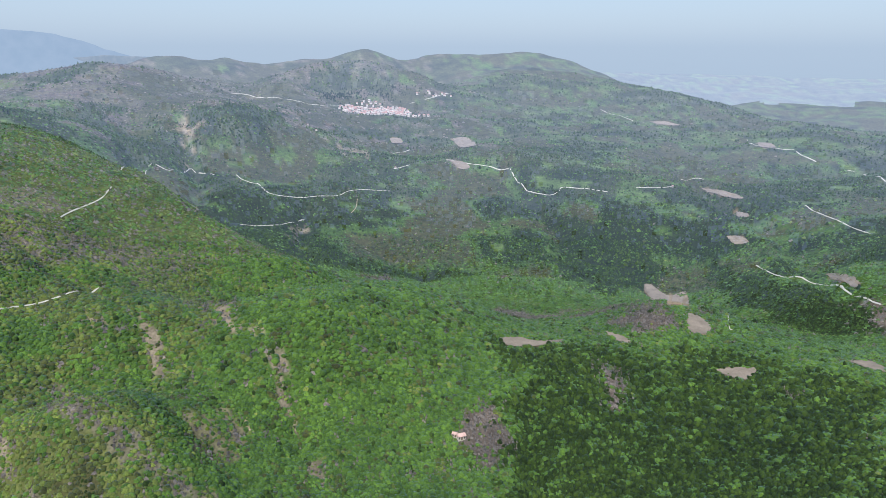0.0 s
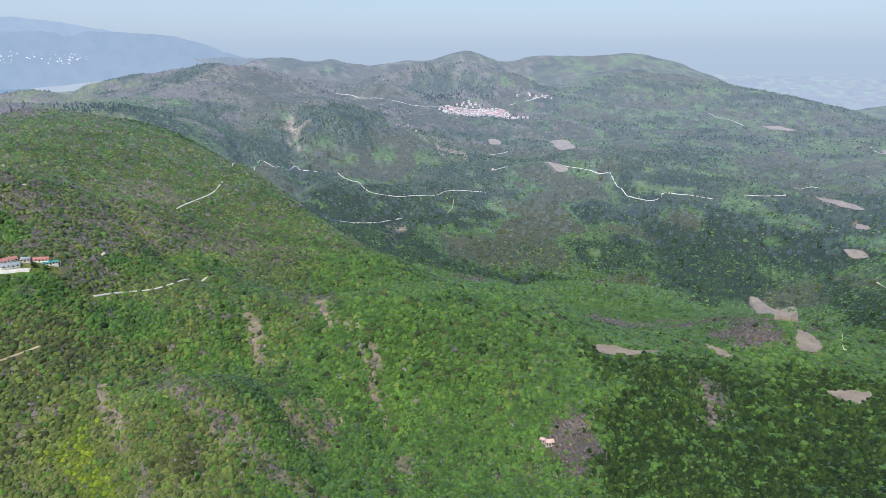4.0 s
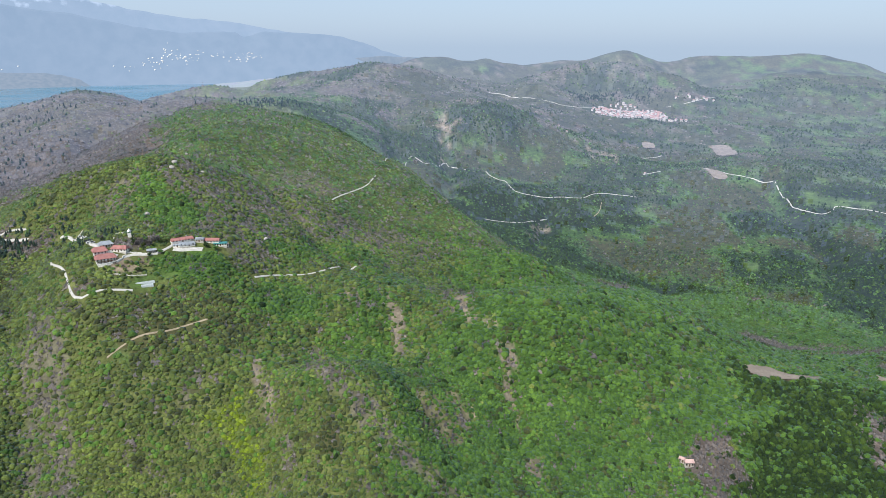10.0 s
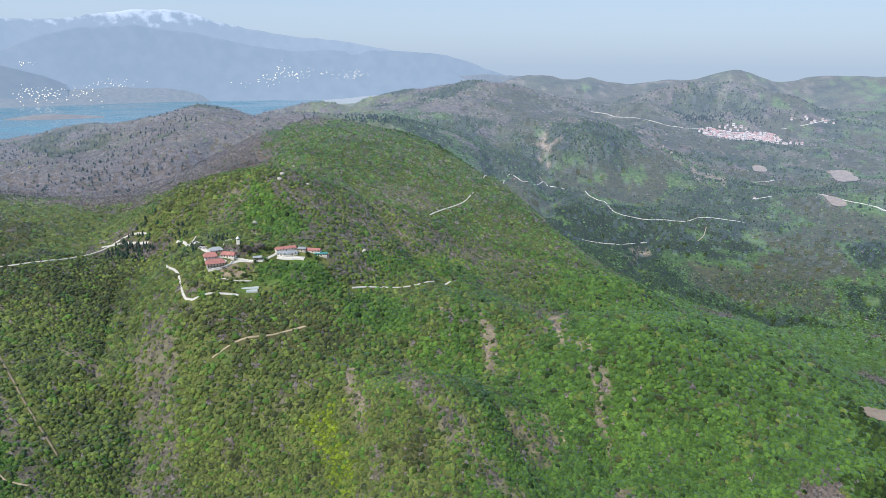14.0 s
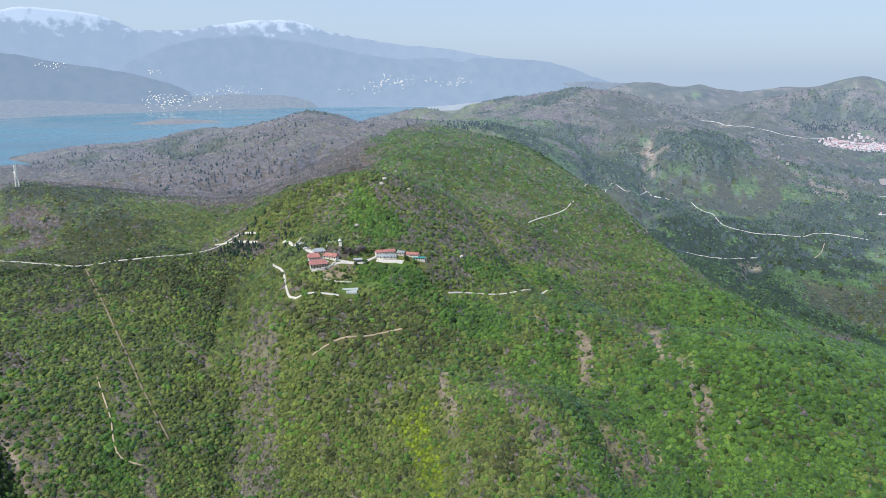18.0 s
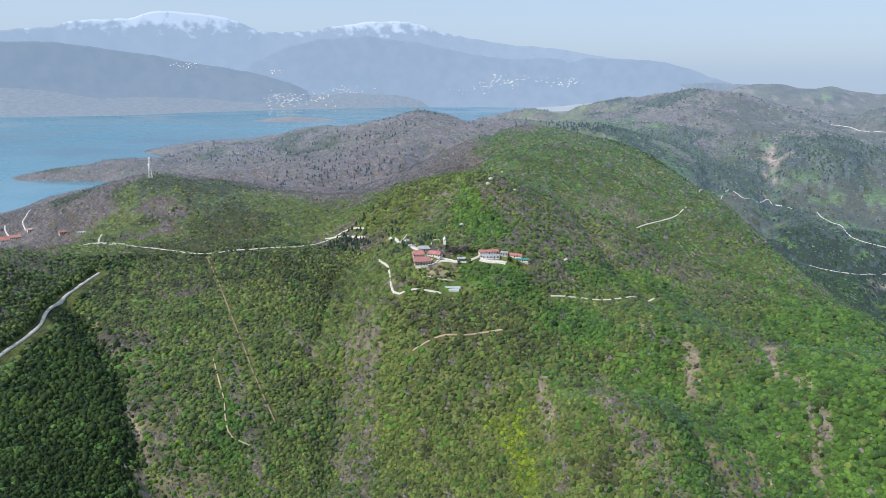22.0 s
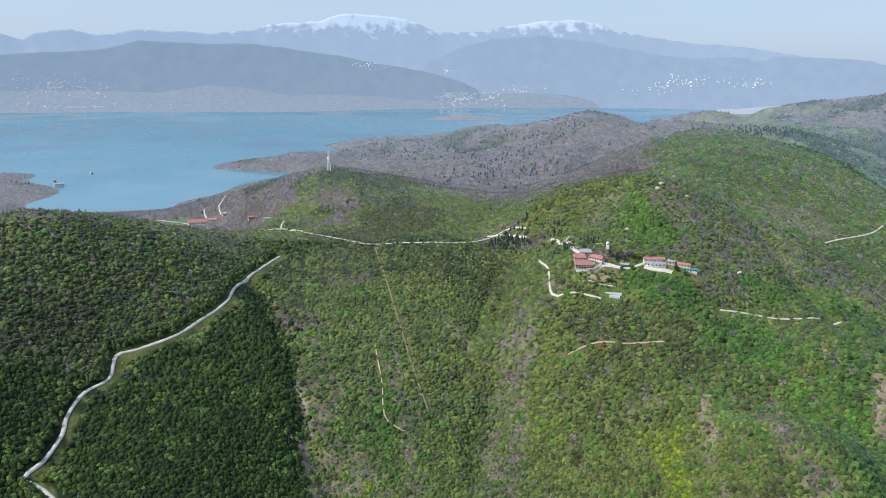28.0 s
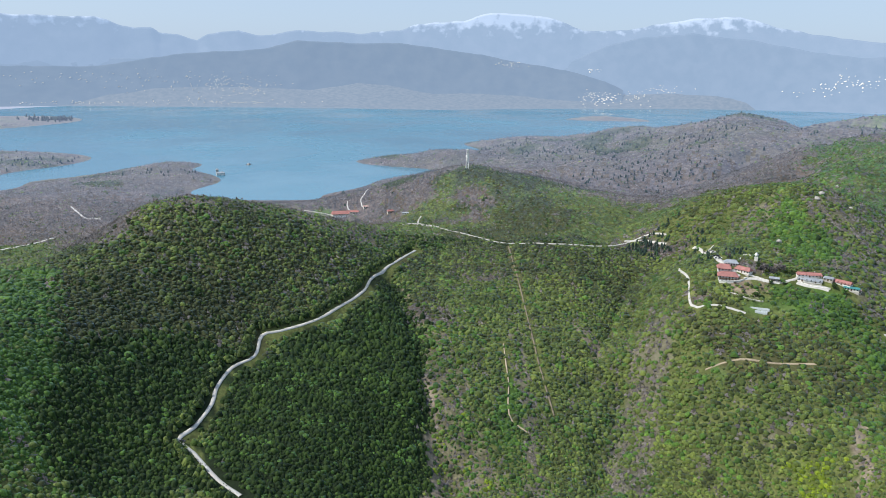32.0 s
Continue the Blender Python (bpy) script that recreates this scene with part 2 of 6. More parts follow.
def relief(x, y, land):
    """Spurs, hollows and bumps on top of the smooth sheet; land is 0 at the water."""
    r = np.hypot(x, y)
    rough = np.clip((r - 200) / 900, 0.25, 1.8)
    ridged = 0.25 - np.abs(fbm(x, y, 150.0, 4, 11))
    fade = np.clip((r - 950) / 700, 0, 1)
    z = fade * (np.abs(fbm(x, y, 420.0, 4, 37)) * 60 - 8)
    west = np.clip((r - 1100) / 250, 0, 1) * np.clip((np.degrees(np.arctan2(-x, y)) - 40) / 6, 0, 1)
    z = z + west * (np.abs(fbm(x, y, 200.0, 4, 57)) * 45 - 6)
    z = z + rough * (fbm(x, y, 320.0, 4, 3) * 16 + ridged * 14) * 0.7 + fbm(x, y, 30.0, 2, 23) * 2.0
    return z * land


def ashore(x, z):
    return np.where(x < -1000, np.clip((z - LAKE) / 25, 0, 1), 1.0)


REST = KNOTS[:, 2].mean()
LEFT = KNOTS[:, 2] - REST - relief(KNOTS[:, 0], KNOTS[:, 1], ashore(KNOTS[:, 0], KNOTS[:, 2]))
WEIGHTS = np.linalg.solve(kernel(KNOTS[:, 0], KNOTS[:, 1], KNOTS) - 2.5 * np.eye(len(KNOTS)), LEFT)


def height(x, y):
    """The ground's height: a smooth sheet over the ridges, spurs and valleys, with gullies and bumps."""
    x, y = np.atleast_1d(np.asarray(x, float)), np.atleast_1d(np.asarray(y, float))
    out = np.empty(len(x))
    for k in range(0, len(x), 20000):
        xs, ys = x[k:k + 20000], y[k:k + 20000]
        z = kernel(xs, ys, KNOTS) @ WEIGHTS + REST
        out[k:k + 20000] = z + relief(xs, ys, ashore(xs, z)) - carve(xs, ys)
    return out

# ---- materials ----
def material(name, roughness=0.8, metallic=0.0):
    m = bpy.data.materials.new(name)
    m.use_nodes = True
    b = m.node_tree.nodes["Principled BSDF"]
    b.inputs["Roughness"].default_value, b.inputs["Metallic"].default_value = roughness, metallic
    return m, m.node_tree, b


def noise_node(nt, size, detail=3.0, spot=None):
    """A noise whose swells are about size metres long, in world space."""
    if spot is None:
        spot = nt.nodes.new("ShaderNodeNewGeometry").outputs["Position"]
    n = nt.nodes.new("ShaderNodeTexNoise")
    n.inputs["Scale"].default_value, n.inputs["Detail"].default_value = 1.0 / size, detail
    nt.links.new(spot, n.inputs["Vector"])
    return n.outputs["Fac"]


def ramp_node(nt, source, stops):
    r = nt.nodes.new("ShaderNodeValToRGB")
    while len(r.color_ramp.elements) < len(stops):
        r.color_ramp.elements.new(0.5)
    for e, (at, colour) in zip(r.color_ramp.elements, stops):
        e.position, e.color = at, (*colour, 1)
    nt.links.new(source, r.inputs["Fac"])
    return r.outputs["Color"]


def mix_node(nt, factor, a, b, blend="MIX"):
    n = nt.nodes.new("ShaderNodeMix")
    n.data_type, n.blend_type = "RGBA", blend
    for socket, value in ((n.inputs[0], factor), (n.inputs[6], a), (n.inputs[7], b)):
        if isinstance(value, tuple):
            socket.default_value = (*value, 1)
        elif isinstance(value, float):
            socket.default_value = value
        else:
            nt.links.new(value, socket)
    return n.outputs[2]


def bump_node(nt, bsdf, source, strength, distance):
    n = nt.nodes.new("ShaderNodeBump")
    n.inputs["Strength"].default_value, n.inputs["Distance"].default_value = strength, distance
    nt.links.new(source, n.inputs["Height"])
    nt.links.new(n.outputs["Normal"], bsdf.inputs["Normal"])


def paint_haze(b, ring):
    """Far land's haze, painted as emission: the farther the ring, the more it shines."""
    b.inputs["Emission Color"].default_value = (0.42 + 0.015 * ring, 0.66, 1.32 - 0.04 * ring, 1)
    b.inputs["Emission Strength"].default_value = HAZE_GLOW[ring]


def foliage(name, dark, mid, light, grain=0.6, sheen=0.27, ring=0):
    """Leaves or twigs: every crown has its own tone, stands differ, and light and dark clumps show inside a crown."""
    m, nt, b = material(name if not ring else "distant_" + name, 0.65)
    paint_haze(b, ring)
    island = nt.nodes.new("ShaderNodeNewGeometry").outputs["Random Per Island"]
    own = ramp_node(nt, island, [(0.0, tuple(v * 0.72 for v in dark)), (0.5, mid), (1.0, tuple(v * 1.22 for v in light))])
    stand = ramp_node(nt, noise_node(nt, 70.0, 4.0), [(0.3, (0.72, 0.75, 0.7)), (0.5, (1.0, 1.0, 1.0)), (0.72, (1.25, 1.18, 1.1))])
    fine = ramp_node(nt, noise_node(nt, grain, 2.0), [(0.3, (0.6, 0.6, 0.6)), (0.7, (1.38, 1.38, 1.3))])
    group = ramp_node(nt, noise_node(nt, 11.0, 3.0), [(0.32, (0.66, 0.68, 0.66)), (0.5, (1.0, 1.0, 1.0)), (0.7, (1.22, 1.2, 1.15))])
    c = mix_node(nt, 1.0, mix_node(nt, 1.0, mix_node(nt, 1.0, own, stand, "MULTIPLY"), group, "MULTIPLY"), fine, "MULTIPLY")
    nt.links.new(c, b.inputs["Base Color"])
    # Blue sheen on the leaves stands in for haze over the nearer woods.
    b.inputs["Sheen Weight"].default_value = sheen
    b.inputs["Specular IOR Level"].default_value = 0.2
    b.inputs["Sheen Tint"].default_value = (0.42, 0.7, 1.0, 1)
    bump_node(nt, b, noise_node(nt, grain * 0.6, 2.0), 0.6, 0.5)
    leaf = nt.nodes.new("ShaderNodeBsdfTranslucent")
    nt.links.new(c, leaf.inputs["Color"])
    both = nt.nodes.new("ShaderNodeMixShader")
    both.inputs[0].default_value = 0.33
    nt.links.new(b.outputs[0], both.inputs[1])
    nt.links.new(leaf.outputs[0], both.inputs[2])
    nt.links.new(both.outputs[0], nt.nodes["Material Output"].inputs["Surface"])
    return m


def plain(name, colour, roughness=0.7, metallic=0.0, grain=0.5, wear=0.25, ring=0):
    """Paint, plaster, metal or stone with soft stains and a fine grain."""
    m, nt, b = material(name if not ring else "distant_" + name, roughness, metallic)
    paint_haze(b, ring)
    lo, hi = tuple(v * (1 - wear) for v in colour), tuple(min(1.0, v * (1 + wear * 0.6)) for v in colour)
    c1 = ramp_node(nt, noise_node(nt, grain * 8, 4.0), [(0.3, lo), (0.7, hi)])
    c2 = ramp_node(nt, noise_node(nt, grain, 2.0), [(0.3, (0.85, 0.85, 0.85)), (0.7, (1.1, 1.1, 1.1))])
    nt.links.new(mix_node(nt, 1.0, c1, c2, "MULTIPLY"), b.inputs["Base Color"])
    return m


# Distance rings from the camera, in metres, and the glow painting each one's haze.
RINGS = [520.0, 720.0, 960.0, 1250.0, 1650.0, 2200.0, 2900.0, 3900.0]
HAZE_GLOW = [0.0, 0.0, 0.0, 0.04, 0.09, 0.135, 0.17, 0.21, 0.44]
LEAVES = {
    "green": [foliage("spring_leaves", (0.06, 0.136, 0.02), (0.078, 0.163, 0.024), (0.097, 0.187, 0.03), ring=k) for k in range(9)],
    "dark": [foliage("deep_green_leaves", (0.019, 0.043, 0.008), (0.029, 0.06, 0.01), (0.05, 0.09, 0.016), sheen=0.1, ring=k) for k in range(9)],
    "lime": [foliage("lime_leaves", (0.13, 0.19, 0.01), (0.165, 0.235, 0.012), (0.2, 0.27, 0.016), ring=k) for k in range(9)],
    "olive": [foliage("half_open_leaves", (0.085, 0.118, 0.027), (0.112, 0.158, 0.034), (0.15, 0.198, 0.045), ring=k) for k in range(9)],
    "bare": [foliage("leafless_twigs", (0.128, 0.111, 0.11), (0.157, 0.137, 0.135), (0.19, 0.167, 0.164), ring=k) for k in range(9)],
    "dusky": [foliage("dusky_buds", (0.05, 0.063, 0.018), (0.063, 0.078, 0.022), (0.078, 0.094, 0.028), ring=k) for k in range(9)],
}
LEAF_GREEN, LEAF_DARK = LEAVES["green"][0], LEAVES["dark"][0]


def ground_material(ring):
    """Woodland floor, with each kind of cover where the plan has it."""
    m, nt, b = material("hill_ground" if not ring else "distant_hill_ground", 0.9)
    paint_haze(b, ring)
    cover = nt.nodes.new("ShaderNodeVertexColor")
    cover.layer_name = "cover"
    big, mid, fine = noise_node(nt, 45.0, 5.0), noise_node(nt, 9.0, 4.0), noise_node(nt, 1.6, 3.0)
    lo = mix_node(nt, 1.0, cover.outputs["Color"], ramp_node(nt, big, [(0.3, (0.7, 0.72, 0.68)), (0.7, (1.25, 1.2, 1.15))]), "MULTIPLY")
    lo = mix_node(nt, 1.0, lo, ramp_node(nt, mid, [(0.3, (0.62, 0.62, 0.62)), (0.7, (1.3, 1.3, 1.3))]), "MULTIPLY")
    lo = mix_node(nt, 1.0, lo, ramp_node(nt, fine, [(0.3, (0.7, 0.7, 0.7)), (0.7, (1.25, 1.25, 1.25))]), "MULTIPLY")
    nt.links.new(lo, b.inputs["Base Color"])
    b.inputs["Specular IOR Level"].default_value = 0.2
    bump_node(nt, b, mid, 0.7, 3.0)
    return m


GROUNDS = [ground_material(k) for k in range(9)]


def water_material():
    m, nt, b = material("lake_water", 0.12)
    tone = ramp_node(nt, noise_node(nt, 900.0, 4.0), [(0.35, (0.055, 0.17, 0.25)), (0.65, (0.075, 0.205, 0.29))])
    nt.links.new(tone, b.inputs["Base Color"])
    b.inputs["IOR"].default_value = 1.33
    bump_node(nt, b, noise_node(nt, 3.0, 3.0), 0.25, 0.3)
    rough = nt.nodes.new("ShaderNodeMapRange")
    rough.inputs["From Min"].default_value, rough.inputs["From Max"].default_value = 0.35, 0.65
    rough.inputs["To Min"].default_value, rough.inputs["To Max"].default_value = 0.08, 0.28
    nt.links.new(noise_node(nt, 260.0, 3.0), rough.inputs["Value"])
    nt.links.new(rough.outputs["Result"], b.inputs["Roughness"])
    return m


WATER = water_material()
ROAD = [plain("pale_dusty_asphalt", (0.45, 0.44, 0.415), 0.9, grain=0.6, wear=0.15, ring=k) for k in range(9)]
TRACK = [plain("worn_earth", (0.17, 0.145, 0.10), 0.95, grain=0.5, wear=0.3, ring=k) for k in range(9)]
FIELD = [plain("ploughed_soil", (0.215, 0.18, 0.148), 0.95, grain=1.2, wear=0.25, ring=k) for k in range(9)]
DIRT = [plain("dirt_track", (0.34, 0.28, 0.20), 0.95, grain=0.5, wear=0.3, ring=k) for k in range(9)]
ROOF_RED = plain("red_roof_tiles", (0.33, 0.145, 0.13), 0.8, grain=0.4)
# Village colours are paled and made to glow, to paint haze over them.
VILLAGE_ROOF = plain("faded_hazy_roof_tiles", (0.36, 0.22, 0.205), 0.85, grain=0.4, wear=0.3, ring=5)
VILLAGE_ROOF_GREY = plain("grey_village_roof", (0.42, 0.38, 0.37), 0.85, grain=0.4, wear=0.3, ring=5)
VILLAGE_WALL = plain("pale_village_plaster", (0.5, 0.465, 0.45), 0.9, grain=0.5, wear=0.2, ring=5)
ROOF_TERRACOTTA = plain("faded_terracotta_tiles", (0.5, 0.34, 0.31), 0.85, grain=0.4, wear=0.35)
WALL_WHITE = plain("white_plaster", (0.74, 0.72, 0.67), 0.9, grain=0.5, wear=0.12)
WALL_STONE = plain("pale_stone_wall", (0.46, 0.43, 0.38), 0.95, grain=0.3)
GLASS_DARK = plain("dark_window_glass", (0.03, 0.035, 0.04), 0.15, wear=0.1)
WOOD_DARK = plain("dark_timber", (0.10, 0.06, 0.035), 0.75, grain=0.2)
METAL_GREY = plain("zinc_sheet", (0.45, 0.47, 0.49), 0.45, 0.6, grain=0.5)
TEAL = plain("teal_sheet_roof", (0.05, 0.22, 0.22), 0.5, grain=0.5)
MAST_WHITE = plain("white_mast_paint", (0.78, 0.78, 0.76), 0.5)


def hazy_distance_material(name, low, high, glow, snow_from=None, snow_full=None, size=75.0):
    """Land so far away that haze is painted over it as blue emission."""
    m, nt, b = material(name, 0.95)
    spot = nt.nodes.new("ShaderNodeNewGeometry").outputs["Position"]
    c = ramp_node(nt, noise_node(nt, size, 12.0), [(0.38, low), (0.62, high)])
    if snow_from is not None:
        sep = nt.nodes.new("ShaderNodeSeparateXYZ")
        nt.links.new(spot, sep.inputs[0])
        rise = nt.nodes.new("ShaderNodeMath")
        rise.operation = "MULTIPLY_ADD"
        nt.links.new(sep.outputs["Z"], rise.inputs[0])
        rise.inputs[1].default_value, rise.inputs[2].default_value = 1.0 / (snow_full - snow_from), -snow_from / (snow_full - snow_from)
        add = nt.nodes.new("ShaderNodeMath")
        nt.links.new(noise_node(nt, 55.0, 9.0), add.inputs[0])
        nt.links.new(rise.outputs[0], add.inputs[1])
        mask = nt.nodes.new("ShaderNodeMapRange")
        mask.inputs["From Min"].default_value, mask.inputs["From Max"].default_value = 0.64, 0.84
        nt.links.new(add.outputs[0], mask.inputs["Value"])
        # The snow is greyed to paint haze over it.
        c = mix_node(nt, mask.outputs["Result"], c, (0.24, 0.255, 0.28))
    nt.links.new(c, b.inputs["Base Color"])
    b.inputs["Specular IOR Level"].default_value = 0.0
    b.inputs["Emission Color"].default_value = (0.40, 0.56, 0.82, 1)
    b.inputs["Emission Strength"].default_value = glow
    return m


# ---- the setting ----
def mesh_from(name, verts, faces, mat=None, smooth=True):
    """A mesh from arrays; faces is an array of quads or of triangles."""
    me = bpy.data.meshes.new(name)
    verts, faces = np.asarray(verts, np.float32), np.asarray(faces, np.int32)
    n = faces.shape[1]
    me.vertices.add(len(verts))
    me.vertices.foreach_set("co", verts.ravel())
    me.loops.add(faces.size)
    me.loops.foreach_set("vertex_index", faces.ravel())
    me.polygons.add(len(faces))
    me.polygons.foreach_set("loop_start", np.arange(0, faces.size, n, dtype=np.int32))
    if smooth:
        me.polygons.foreach_set("use_smooth", np.ones(len(faces), bool))
    me.update(calc_edges=True)
    if mat:
        me.materials.append(mat)
    return me


def ring_of(x, y):
    """In which ring of distance a place lies; the rings' borders are ragged."""
    r = np.hypot(x, y) * (1 + 0.22 * fbm(x, y, 300.0, 4, 61) + np.random.default_rng(3).normal(0, 0.08, len(x)) * (np.hypot(x, y) < 2700))
    return np.digitize(r, RINGS)


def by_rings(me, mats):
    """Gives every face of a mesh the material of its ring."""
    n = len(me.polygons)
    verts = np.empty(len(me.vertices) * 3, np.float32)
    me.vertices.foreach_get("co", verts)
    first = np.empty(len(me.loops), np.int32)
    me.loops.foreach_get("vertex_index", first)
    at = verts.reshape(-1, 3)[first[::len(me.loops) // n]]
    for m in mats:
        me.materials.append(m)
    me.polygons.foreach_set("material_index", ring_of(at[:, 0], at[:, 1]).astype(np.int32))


def grid_faces(rows, cols):
    i = np.arange(rows - 1)[:, None] * cols + np.arange(cols - 1)[None, :]
    return np.stack([i, i + 1, i + cols + 1, i + cols], -1).reshape(-1, 4)


